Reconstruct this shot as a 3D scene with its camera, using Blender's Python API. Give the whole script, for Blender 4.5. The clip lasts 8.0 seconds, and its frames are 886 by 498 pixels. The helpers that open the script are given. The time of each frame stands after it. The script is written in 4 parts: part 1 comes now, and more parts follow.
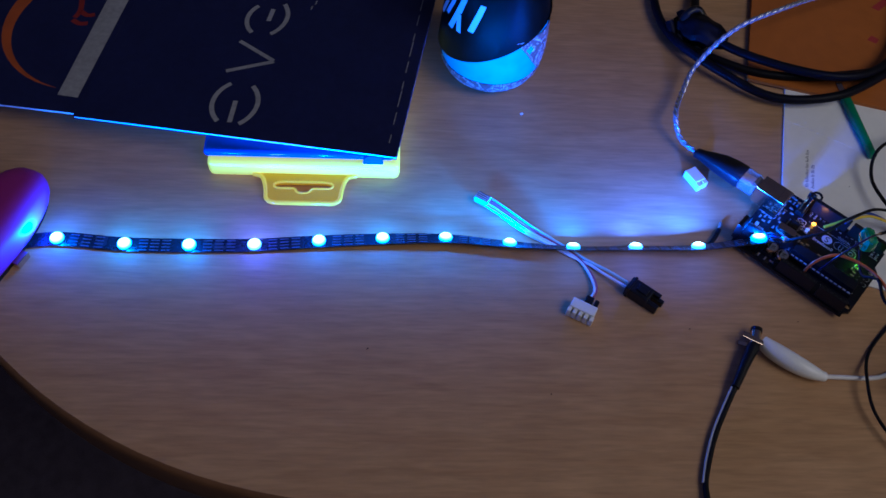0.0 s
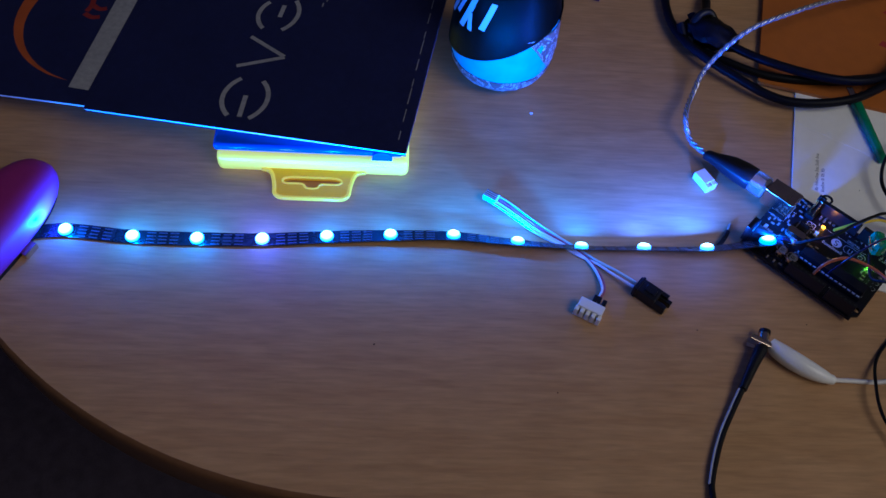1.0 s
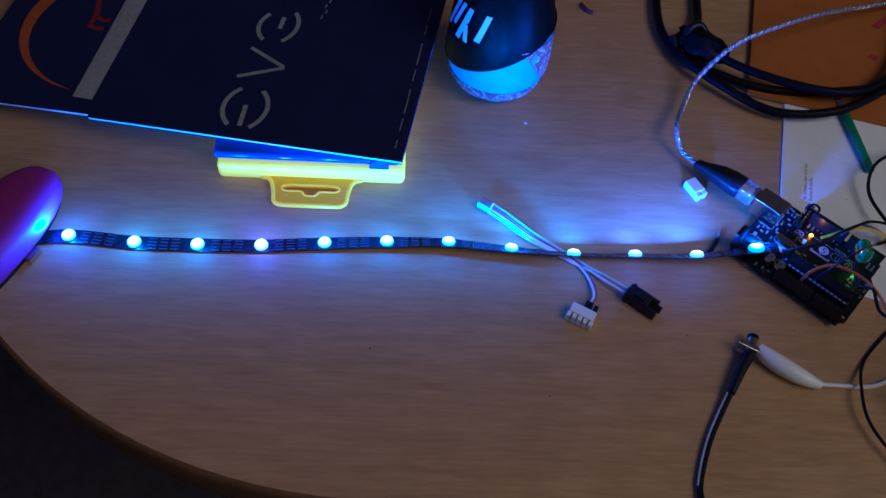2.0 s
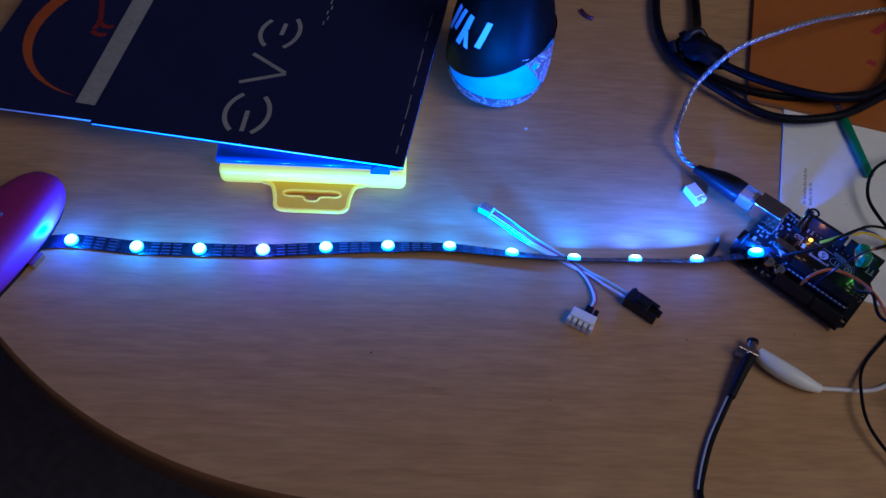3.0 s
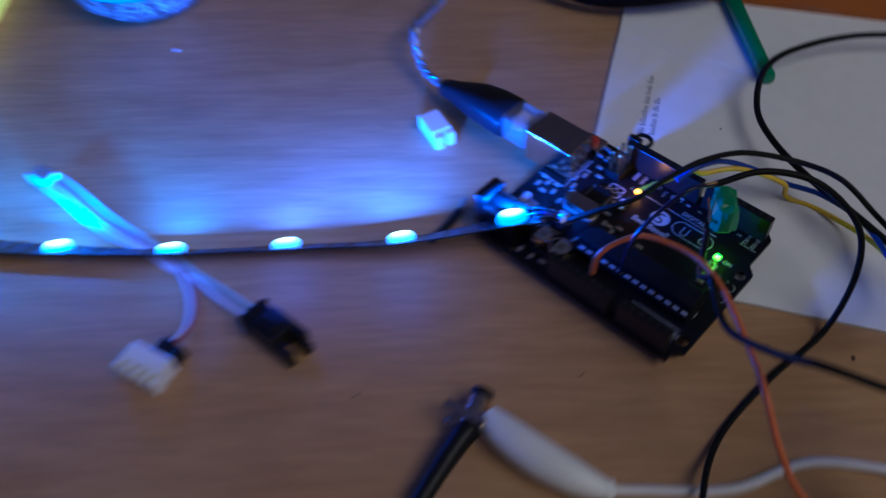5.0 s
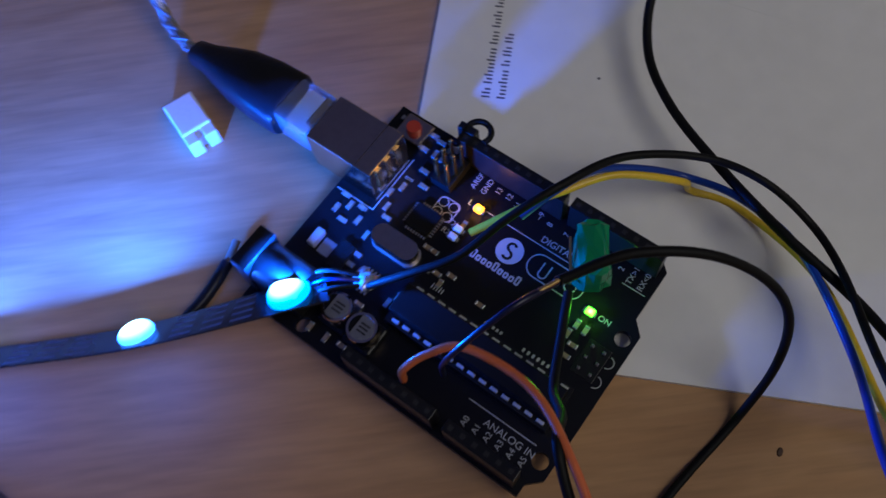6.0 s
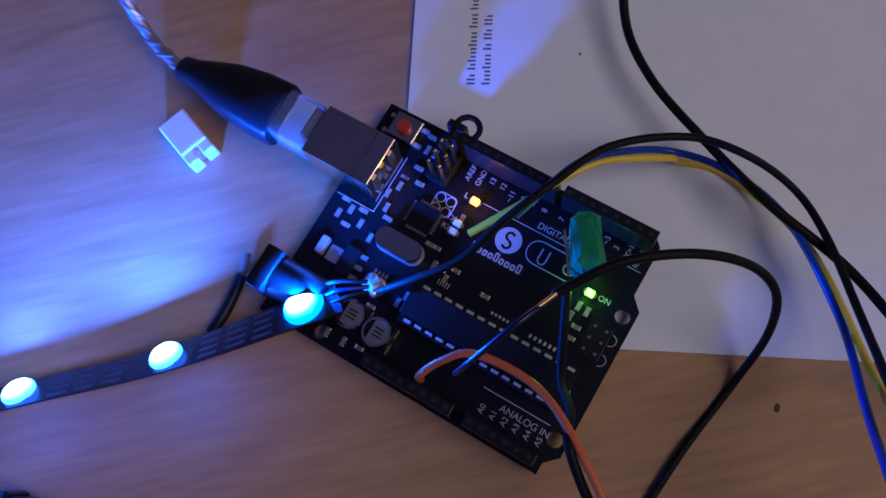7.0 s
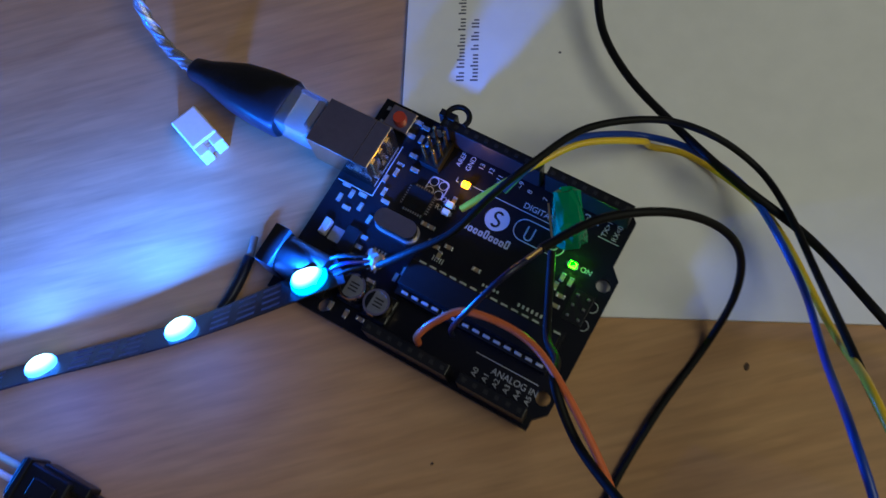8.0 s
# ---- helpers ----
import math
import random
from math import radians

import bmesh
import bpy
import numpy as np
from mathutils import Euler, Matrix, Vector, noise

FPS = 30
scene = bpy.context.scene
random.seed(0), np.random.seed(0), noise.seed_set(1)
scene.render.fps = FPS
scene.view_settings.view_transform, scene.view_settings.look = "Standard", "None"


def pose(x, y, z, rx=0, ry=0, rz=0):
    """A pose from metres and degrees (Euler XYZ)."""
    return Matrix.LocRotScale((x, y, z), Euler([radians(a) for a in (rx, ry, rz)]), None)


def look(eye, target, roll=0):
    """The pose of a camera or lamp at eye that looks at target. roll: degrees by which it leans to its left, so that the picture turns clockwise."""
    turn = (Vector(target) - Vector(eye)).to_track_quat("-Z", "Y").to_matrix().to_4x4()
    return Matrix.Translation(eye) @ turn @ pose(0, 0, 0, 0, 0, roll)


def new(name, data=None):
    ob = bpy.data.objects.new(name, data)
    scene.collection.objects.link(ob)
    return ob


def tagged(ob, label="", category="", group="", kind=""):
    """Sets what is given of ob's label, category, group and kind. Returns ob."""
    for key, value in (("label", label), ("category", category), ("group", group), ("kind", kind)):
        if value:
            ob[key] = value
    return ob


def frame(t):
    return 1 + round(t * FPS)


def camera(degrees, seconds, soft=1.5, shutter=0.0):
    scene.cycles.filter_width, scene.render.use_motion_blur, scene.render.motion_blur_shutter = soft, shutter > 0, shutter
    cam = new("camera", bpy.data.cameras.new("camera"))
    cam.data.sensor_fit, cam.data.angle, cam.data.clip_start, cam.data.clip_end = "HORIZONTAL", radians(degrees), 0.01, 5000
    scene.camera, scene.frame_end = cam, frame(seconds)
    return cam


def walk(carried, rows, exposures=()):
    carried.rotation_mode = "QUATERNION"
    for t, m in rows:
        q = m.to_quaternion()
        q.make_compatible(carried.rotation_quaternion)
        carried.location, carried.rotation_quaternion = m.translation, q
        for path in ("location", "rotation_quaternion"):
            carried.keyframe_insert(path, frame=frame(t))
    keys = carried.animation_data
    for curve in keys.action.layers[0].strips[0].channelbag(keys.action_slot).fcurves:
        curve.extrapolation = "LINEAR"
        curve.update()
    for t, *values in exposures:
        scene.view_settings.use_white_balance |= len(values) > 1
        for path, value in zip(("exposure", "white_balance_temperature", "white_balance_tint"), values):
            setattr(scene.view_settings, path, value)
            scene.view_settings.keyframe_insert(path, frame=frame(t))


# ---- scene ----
cam = camera(55.7, 8.0, soft=1.5, shutter=0.9)
ROWS = [
    (0.0, -0.0301, -0.2457, 0.3683, 33.22, -3.75, -1.13),
    (0.5, -0.0323, -0.2460, 0.3661, 33.28, -3.89, -0.60),
    (1.0, -0.0315, -0.2491, 0.3650, 33.58, -3.95, -0.23),
    (1.5, -0.0297, -0.2534, 0.3685, 33.95, -4.04, -0.14),
    (3.0, -0.0295, -0.2578, 0.3729, 34.71, -3.96, -0.10),
    (3.5, -0.0021, -0.2484, 0.3605, 34.56, -2.88, 0.23),
    (4.0, 0.0431, -0.2345, 0.2896, 39.86, -8.63, -3.80),
    (4.2, 0.0613, -0.2330, 0.2702, 41.32, -7.74, -3.01),
    (5.3, 0.1801, -0.1133, 0.1681, 34.38, 4.08, 0.18),
    (5.5, 0.1902, -0.0908, 0.1610, 30.28, 4.51, -1.68),
    (6.0, 0.1971, -0.0610, 0.1590, 23.09, 3.80, -6.68),
    (6.5, 0.2014, -0.0490, 0.1638, 18.46, 5.89, -9.73),
    (7.0, 0.2014, -0.0463, 0.1722, 16.03, 6.13, -12.17),
    (7.5, 0.2007, -0.0512, 0.1752, 16.76, 6.24, -12.99),
    (8.0, 0.1972, -0.0632, 0.1821, 18.75, 5.51, -13.09),
]
walk(cam, [(t, pose(*p)) for t, *p in ROWS], exposures=[(0.0, 0.03, 5500, 11), (1.0, 0.05, 5750, 7), (1.5, -0.1, 5500, 11), (3.0, 0.05, 5600, 11), (3.5, 0.12, 5600, 9), (4.2, -0.05, 6000, 12), (5.3, -0.03, 5200, 11), (5.5, -0.06, 5200, 19), (6.0, 0.08, 5900, 7), (6.5, 0.04, 5500, 27), (7.0, 0.12, 5500, 28), (7.5, 0.32, 6150, -13), (8.0, 0.3, 6400, -12)])

# ---- world and added fill light ----
world = bpy.data.worlds.new("world")
scene.world = world
world.use_nodes = True
world.node_tree.nodes["Background"].inputs[0].default_value = (0.30, 0.26, 0.24, 1)
world.node_tree.nodes["Background"].inputs[1].default_value = 0.05


def lamp(name, kind, energy, color, m, size=0.1, shape="DISK"):
    data = bpy.data.lights.new(name, kind)
    data.energy, data.color = energy, color
    if kind == "AREA":
        data.shape, data.size = shape, size
    ob = new(name, data)
    ob.matrix_world = m
    return ob


# Added fill lamp for the general brightness; its source is unseen.
lamp("fill_light", "AREA", 15.6, (1.0, 0.90, 0.79), pose(1.30, -0.8, 1.655), 1.4)
LED_POWER = 0.38
# ---- materials ----
def mat(name, color, rough=0.5, metal=0.0, spec=0.5, trans=0.0, emit=None, emit_strength=0.0, grain=0.0, scale=200.0, bump=0.0, ior=1.45, coat=0.0):
    m = bpy.data.materials.new(name)
    m.use_nodes = True
    nt = m.node_tree
    b = nt.nodes["Principled BSDF"]
    b.inputs["Base Color"].default_value = (*color, 1)
    b.inputs["Roughness"].default_value = rough
    b.inputs["Metallic"].default_value = metal
    b.inputs["Specular IOR Level"].default_value = spec
    b.inputs["Transmission Weight"].default_value = trans
    b.inputs["IOR"].default_value = ior
    b.inputs["Coat Weight"].default_value = coat
    if emit:
        b.inputs["Emission Color"].default_value = (*emit, 1)
        b.inputs["Emission Strength"].default_value = emit_strength
    if grain or bump:
        tc = nt.nodes.new("ShaderNodeTexCoord")
        n1 = nt.nodes.new("ShaderNodeTexNoise")
        n1.inputs["Scale"].default_value = scale
        n1.inputs["Detail"].default_value = 6
        nt.links.new(tc.outputs["Object"], n1.inputs["Vector"])
        n2 = nt.nodes.new("ShaderNodeTexNoise")
        n2.inputs["Scale"].default_value = scale / 9
        n2.inputs["Detail"].default_value = 3
        nt.links.new(tc.outputs["Object"], n2.inputs["Vector"])
        add = nt.nodes.new("ShaderNodeMath")
        add.operation = "ADD"
        nt.links.new(n1.outputs["Fac"], add.inputs[0])
        nt.links.new(n2.outputs["Fac"], add.inputs[1])
        if grain:
            mr = nt.nodes.new("ShaderNodeMapRange")
            mr.inputs["From Min"].default_value, mr.inputs["From Max"].default_value = 0.6, 1.4
            mr.inputs["To Min"].default_value, mr.inputs["To Max"].default_value = 1 - grain, 1 + grain
            nt.links.new(add.outputs[0], mr.inputs["Value"])
            mul = nt.nodes.new("ShaderNodeVectorMath")
            mul.operation = "SCALE"
            mul.inputs[0].default_value = color
            nt.links.new(mr.outputs[0], mul.inputs["Scale"])
            nt.links.new(mul.outputs[0], b.inputs["Base Color"])
            mr2 = nt.nodes.new("ShaderNodeMapRange")
            mr2.inputs["From Min"].default_value, mr2.inputs["From Max"].default_value = 0.6, 1.4
            mr2.inputs["To Min"].default_value, mr2.inputs["To Max"].default_value = max(rough - 0.08, 0.02), min(rough + 0.1, 1)
            nt.links.new(n2.outputs["Fac"], mr2.inputs["Value"])
            nt.links.new(mr2.outputs[0], b.inputs["Roughness"])
        if bump:
            bp = nt.nodes.new("ShaderNodeBump")
            bp.inputs["Strength"].default_value = bump
            bp.inputs["Distance"].default_value = 0.0006
            nt.links.new(add.outputs[0], bp.inputs["Height"])
            nt.links.new(bp.outputs[0], b.inputs["Normal"])
    return m


def wood_laminate():
    m = bpy.data.materials.new("maple_laminate")
    m.use_nodes = True
    nt = m.node_tree
    L, N = nt.links.new, nt.nodes.new
    b = nt.nodes["Principled BSDF"]
    tc = N("ShaderNodeTexCoord")
    def noise_at(sx, sy, scale, detail, dist=0.0):
        mp = N("ShaderNodeMapping")
        mp.inputs["Scale"].default_value = (sx, sy, 1)
        mp.inputs["Rotation"].default_value = (0, 0, radians(3))
        L(tc.outputs["Object"], mp.inputs["Vector"])
        n = N("ShaderNodeTexNoise")
        n.inputs["Scale"].default_value, n.inputs["Detail"].default_value, n.inputs["Distortion"].default_value = scale, detail, dist
        L(mp.outputs[0], n.inputs["Vector"])
        return n
    figure = noise_at(0.17, 1, 150, 9, 0.7)
    pores = noise_at(0.10, 1, 640, 5)
    clouds = noise_at(1.5, 1, 26, 5)
    flecks = noise_at(0.09, 1, 420, 4, 0.3)
    ramp = N("ShaderNodeValToRGB")
    ramp.color_ramp.elements[0].position, ramp.color_ramp.elements[0].color = 0.30, (0.405, 0.222, 0.096, 1)
    ramp.color_ramp.elements[1].position, ramp.color_ramp.elements[1].color = 0.70, (0.48, 0.280, 0.128, 1)
    e = ramp.color_ramp.elements.new(0.5)
    e.color = (0.44, 0.251, 0.112, 1)
    L(figure.outputs["Fac"], ramp.inputs["Fac"])
    mr = N("ShaderNodeMapRange")
    mr.inputs["From Min"].default_value, mr.inputs["From Max"].default_value = 0.35, 0.65
    mr.inputs["To Min"].default_value, mr.inputs["To Max"].default_value = 0.89, 1.06
    L(pores.outputs["Fac"], mr.inputs["Value"])
    mr2 = N("ShaderNodeMapRange")
    mr2.inputs["From Min"].default_value, mr2.inputs["From Max"].default_value = 0.3, 0.7
    mr2.inputs["To Min"].default_value, mr2.inputs["To Max"].default_value = 0.955, 1.045
    L(clouds.outputs["Fac"], mr2.inputs["Value"])
    mr3 = N("ShaderNodeMapRange")
    mr3.inputs["From Min"].default_value, mr3.inputs["From Max"].default_value = 0.30, 0.40
    mr3.inputs["To Min"].default_value, mr3.inputs["To Max"].default_value = 0.90, 1.0
    L(flecks.outputs["Fac"], mr3.inputs["Value"])
    a = N("ShaderNodeMath"); a.operation = "MULTIPLY"
    L(mr.outputs[0], a.inputs[0]); L(mr2.outputs[0], a.inputs[1])
    c = N("ShaderNodeMath"); c.operation = "MULTIPLY"
    L(a.outputs[0], c.inputs[0]); L(mr3.outputs[0], c.inputs[1])
    mul = N("ShaderNodeVectorMath"); mul.operation = "SCALE"
    L(ramp.outputs[0], mul.inputs[0]); L(c.outputs[0], mul.inputs["Scale"])
    L(mul.outputs[0], b.inputs["Base Color"])
    b.inputs["Specular IOR Level"].default_value = 0.3
    rr = N("ShaderNodeMapRange")
    rr.inputs["To Min"].default_value, rr.inputs["To Max"].default_value = 0.50, 0.66
    L(clouds.outputs["Fac"], rr.inputs["Value"]); L(rr.outputs[0], b.inputs["Roughness"])
    bp = N("ShaderNodeBump")
    bp.inputs["Strength"].default_value, bp.inputs["Distance"].default_value = 0.03, 0.0002
    L(pores.outputs["Fac"], bp.inputs["Height"]); L(bp.outputs[0], b.inputs["Normal"])
    return m


WOOD = wood_laminate()
EDGE_BAND = mat("brown_edge_band", (0.16, 0.075, 0.035), 0.45, grain=0.15, scale=300)
WALL = mat("painted_wall", (0.55, 0.52, 0.48), 0.85, grain=0.06, scale=40, bump=0.2)
CARPET = mat("dark_carpet", (0.06, 0.045, 0.06), 0.95, grain=0.35, scale=600, bump=0.6)
CEILING = mat("ceiling_paint", (0.7, 0.68, 0.64), 0.9, grain=0.04, scale=60)
BLACK_PLASTIC = mat("black_plastic", (0.009, 0.009, 0.010), 0.4, spec=0.3, grain=0.15, scale=900)
BLACK_RUBBER = mat("black_rubber", (0.010, 0.010, 0.012), 0.42, spec=0.22, grain=0.2, scale=700, bump=0.1)
CABLE_BLACK = mat("black_cable_jacket", (0.005, 0.005, 0.008), 0.5, spec=0.10, grain=0.2, scale=500, bump=0.1)
BLACK_PCB = mat("black_solder_mask", (0.005, 0.005, 0.007), 0.42, spec=0.25, grain=0.15, scale=1200)
SILK = mat("white_silkscreen", (0.36, 0.37, 0.38), 0.6)
# Warm reflections of the surroundings are put into this metal's colour.
METAL = mat("nickel_steel_warm_reflection", (0.66, 0.52, 0.38), 0.24, metal=1.0, grain=0.08, scale=900)
TIN = mat("tinned_solder", (0.36, 0.36, 0.37), 0.32, metal=0.6, grain=0.1, scale=2500)
GOLD = mat("gold_contact", (0.85, 0.58, 0.22), 0.25, metal=1.0)
# The blue veil over the black covers is painted into the base colour.
COVER = mat("black_cover_blue_veil", (0.013, 0.016, 0.066), 0.36, spec=0.3, grain=0.2, scale=250)
COVER_GREY = mat("grey_cover_print", (0.30, 0.30, 0.31), 0.42, grain=0.25, scale=400)
COVER_ORANGE = mat("orange_cover_print", (0.44, 0.09, 0.018), 0.4, grain=0.3, scale=60)
COVER_RED = mat("red_cover_print", (0.22, 0.02, 0.015), 0.4, grain=0.3, scale=60)
PAGES = mat("white_paper_edge", (0.72, 0.72, 0.72), 0.7, grain=0.12, scale=2500)
# Emission added to both plastics imitates how they glow under the LEDs.
YELLOW = mat("glowing_yellow_plastic", (0.86, 0.70, 0.05), 0.36, grain=0.05, scale=300, emit=(0.80, 0.90, 0.22), emit_strength=0.50)
YELLOW_CLEAR = mat("glowing_amber_plastic", (0.60, 0.34, 0.006), 0.5, spec=0.25, grain=0.05, scale=300, emit=(0.9, 0.5, 0.03), emit_strength=0.20)
BLUE_PLASTIC = mat("blue_plastic", (0.012, 0.06, 0.24), 0.3, grain=0.08, scale=300)
PURPLE = mat("purple_plastic", (0.26, 0.02, 0.17), 0.55, spec=0.35, grain=0.08, scale=200)
# Stronger emission paints the bright edge glow on the rims.
RIM_YELLOW = mat("glowing_rim_plastic", (0.70, 0.50, 0.03), 0.36, grain=0.05, scale=300, emit=(0.9, 0.68, 0.08), emit_strength=0.34)
CLEAR = mat("clear_plastic", (0.96, 0.97, 0.98), 0.08, trans=0.92, ior=1.46)
CLEAR_JACKET = mat("translucent_cable_jacket", (0.68, 0.70, 0.72), 0.22, trans=0.35, grain=0.12, scale=900)
BRAID = mat("foil_braid", (0.58, 0.59, 0.60), 0.3, metal=0.85, grain=0.25, scale=2500, bump=0.5)
WHITE_PLASTIC = mat("white_nylon", (0.76, 0.76, 0.73), 0.42, grain=0.05, scale=900)
WHITE_WIRE = mat("white_wire", (0.68, 0.66, 0.64), 0.42, grain=0.08, scale=900)
GREY_WIRE = mat("grey_stripe", (0.45, 0.45, 0.46), 0.45)
BLACK_WIRE = mat("black_wire", (0.007, 0.007, 0.007), 0.62, spec=0.15, grain=0.2, scale=900)
YELLOW_WIRE = mat("yellow_wire", (0.74, 0.50, 0.03), 0.4, grain=0.1, scale=900)
BLUE_WIRE = mat("blue_wire", (0.012, 0.05, 0.32), 0.4, grain=0.1, scale=900)
NAVY_WIRE = mat("navy_wire", (0.006, 0.007, 0.035), 0.4, grain=0.1, scale=900)
ORANGE_WIRE = mat("orange_wire", (0.62, 0.15, 0.05), 0.42, grain=0.1, scale=900)
GREEN = mat("green_plastic", (0.01, 0.20, 0.09), 0.35, grain=0.15, scale=300)
GREEN_CLEAR = mat("translucent_green_plastic", (0.02, 0.32, 0.13), 0.28, trans=0.25, grain=0.1, scale=300)
ENVELOPE = mat("white_envelope_paper", (0.80, 0.79, 0.74), 0.75, grain=0.05, scale=160, bump=0.12)
KRAFT = mat("orange_kraft_paper", (0.40, 0.115, 0.014), 0.6, grain=0.12, scale=120, bump=0.2)
INK = mat("black_ink", (0.10, 0.10, 0.12), 0.7)
RED_INK = mat("red_ink", (0.35, 0.03, 0.03), 0.7)
SPECK = mat("dark_fleck", (0.06, 0.03, 0.015), 0.6)
# Cyan LED light on the bottle is put into this base colour.
LIT_BOTTLE = mat("bottle_plastic_led_cyan", (0.08, 0.33, 0.40), 0.2, grain=0.15, scale=120, bump=0.1)
def crinkled_film():
    m = mat("crinkled_film", (0.2, 0.14, 0.12), 0.3)
    nt = m.node_tree
    L, N = nt.links.new, nt.nodes.new
    tc, n, ramp = N("ShaderNodeTexCoord"), N("ShaderNodeTexNoise"), N("ShaderNodeValToRGB")
    n.inputs["Scale"].default_value, n.inputs["Detail"].default_value, n.inputs["Distortion"].default_value = 130, 3, 1.6
    L(tc.outputs["Object"], n.inputs["Vector"])
    els = ramp.color_ramp.elements
    els[0].position, els[0].color = 0.3, (0.10, 0.055, 0.05, 1)
    els[1].position, els[1].color = 0.62, (0.16, 0.10, 0.09, 1)
    for pos, c in ((0.5, (0.14, 0.09, 0.08, 1)), (0.53, (0.75, 0.72, 0.7, 1)), (0.555, (0.2, 0.13, 0.12, 1))):
        els.new(pos).color = c
    L(n.outputs["Fac"], ramp.inputs["Fac"])
    L(ramp.outputs[0], nt.nodes["Principled BSDF"].inputs["Base Color"])
    bump = N("ShaderNodeBump")
    bump.inputs["Strength"].default_value, bump.inputs["Distance"].default_value = 0.6, 0.001
    L(n.outputs["Fac"], bump.inputs["Height"])
    L(bump.outputs[0], nt.nodes["Principled BSDF"].inputs["Normal"])
    return m


CRINKLE = crinkled_film()
LABEL_BLACK = mat("black_label_film", (0.004, 0.006, 0.005), 0.5, spec=0.15, grain=0.2, scale=150)
LABEL_WHITE = mat("white_label_print", (0.62, 0.60, 0.66), 0.4)
PHONE_WHITE = mat("white_gloss_plastic", (0.66, 0.66, 0.64), 0.2)
SCREEN = mat("dark_screen_glass", (0.006, 0.007, 0.012), 0.06)
SCREEN_GREEN = mat("olive_screen_image", (0.10, 0.11, 0.01), 0.1, emit=(0.20, 0.21, 0.015), emit_strength=0.25)
FLEX = mat("black_flex_film", (0.012, 0.012, 0.016), 0.35, grain=0.2, scale=900)
COPPER = mat("tinned_pad", (0.13, 0.12, 0.15), 0.45, metal=0.6)
LED_BODY = mat("white_led_body", (0.75, 0.75, 0.75), 0.4)


def led_glow(name, color, strength):
    return mat(name, tuple(0.25 * c for c in color), 0.3, emit=color, emit_strength=strength)


def halo_lens(col):
    """An LED's domed lens; a ramp paints its halo, white core fading to the LED's own colour."""
    m = led_glow("halo_lens", col, 1.0)
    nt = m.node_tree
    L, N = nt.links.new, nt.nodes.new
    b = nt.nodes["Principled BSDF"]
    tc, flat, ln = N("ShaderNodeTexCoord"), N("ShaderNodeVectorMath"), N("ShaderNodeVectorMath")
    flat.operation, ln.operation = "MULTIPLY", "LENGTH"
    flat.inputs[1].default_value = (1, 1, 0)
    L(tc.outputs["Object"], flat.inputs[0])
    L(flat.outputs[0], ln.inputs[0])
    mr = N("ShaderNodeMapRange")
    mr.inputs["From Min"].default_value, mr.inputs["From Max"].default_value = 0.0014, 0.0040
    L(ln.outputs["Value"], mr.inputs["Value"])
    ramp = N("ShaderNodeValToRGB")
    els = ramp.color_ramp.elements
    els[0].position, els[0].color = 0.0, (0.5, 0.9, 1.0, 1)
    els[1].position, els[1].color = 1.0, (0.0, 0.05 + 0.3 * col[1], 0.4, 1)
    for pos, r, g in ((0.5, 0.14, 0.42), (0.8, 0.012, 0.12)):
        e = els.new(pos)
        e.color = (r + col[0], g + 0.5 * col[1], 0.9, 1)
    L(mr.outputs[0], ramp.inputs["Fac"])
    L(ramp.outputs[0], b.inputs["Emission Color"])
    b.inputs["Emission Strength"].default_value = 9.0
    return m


LED_AMBER = led_glow("amber_led", (1.0, 0.36, 0.01), 8)
LED_GREEN = led_glow("green_led", (0.16, 1.0, 0.02), 6)
SOCKET = mat("socket_shade", (0.014, 0.014, 0.015), 0.5)
CHIP_BLACK = mat("epoxy_chip", (0.006, 0.006, 0.007), 0.65, spec=0.12, grain=0.2, scale=900)
CERAMIC = mat("tan_ceramic", (0.20, 0.15, 0.10), 0.5)
CAP_TOP = mat("brushed_can_top", (0.22, 0.22, 0.23), 0.45, metal=0.5, grain=0.2, scale=900)
RED_BUTTON = mat("red_button", (0.42, 0.05, 0.03), 0.4)
# ---- mesh helpers ----
CM = 0.01


def thing(name, m, label, category, group="", kind=""):
    ob = new(name)
    ob.empty_display_size = 0.01
    ob.matrix_world = m
    return tagged(ob, label, category, group, kind)


def part(name, bm, material, parent=None, label="", smooth=False):
    me = bpy.data.meshes.new(name)
    bmesh.ops.recalc_face_normals(bm, faces=bm.faces[:])
    bm.to_mesh(me)
    bm.free()
    if smooth:
        me.shade_smooth()
        me.set_sharp_from_angle(angle=radians(40))
    me.materials.append(material)
    ob = new(name, me)
    if parent is not None:
        ob.parent = parent
    return tagged(ob, label) if label else ob


def at(x, y, z, rx=0, ry=0, rz=0):
    """A pose from centimetres and degrees."""
    return pose(x * CM, y * CM, z * CM, rx, ry, rz)


def box(bm, x0, x1, y0, y1, z0, z1, bevel=0.0, m=None, segments=2):
    """Adds a box, in centimetres, with bevelled edges."""
    mm = Matrix.Translation(((x0 + x1) / 2 * CM, (y0 + y1) / 2 * CM, (z0 + z1) / 2 * CM)) @ Matrix.Diagonal(((x1 - x0) * CM, (y1 - y0) * CM, (z1 - z0) * CM, 1))
    r = bmesh.ops.create_cube(bm, size=1, matrix=mm)
    verts = r["verts"]
    if bevel:
        edges = list({e for v in verts for e in v.link_edges})
        r = bmesh.ops.bevel(bm, geom=edges, offset=bevel * CM, segments=segments, profile=0.5, affect="EDGES")
        verts = list({v for f in r["faces"] for v in f.verts} | {v for v in verts if v.is_valid})
    if m is not None:
        bmesh.ops.transform(bm, matrix=m, verts=verts)
    return bm


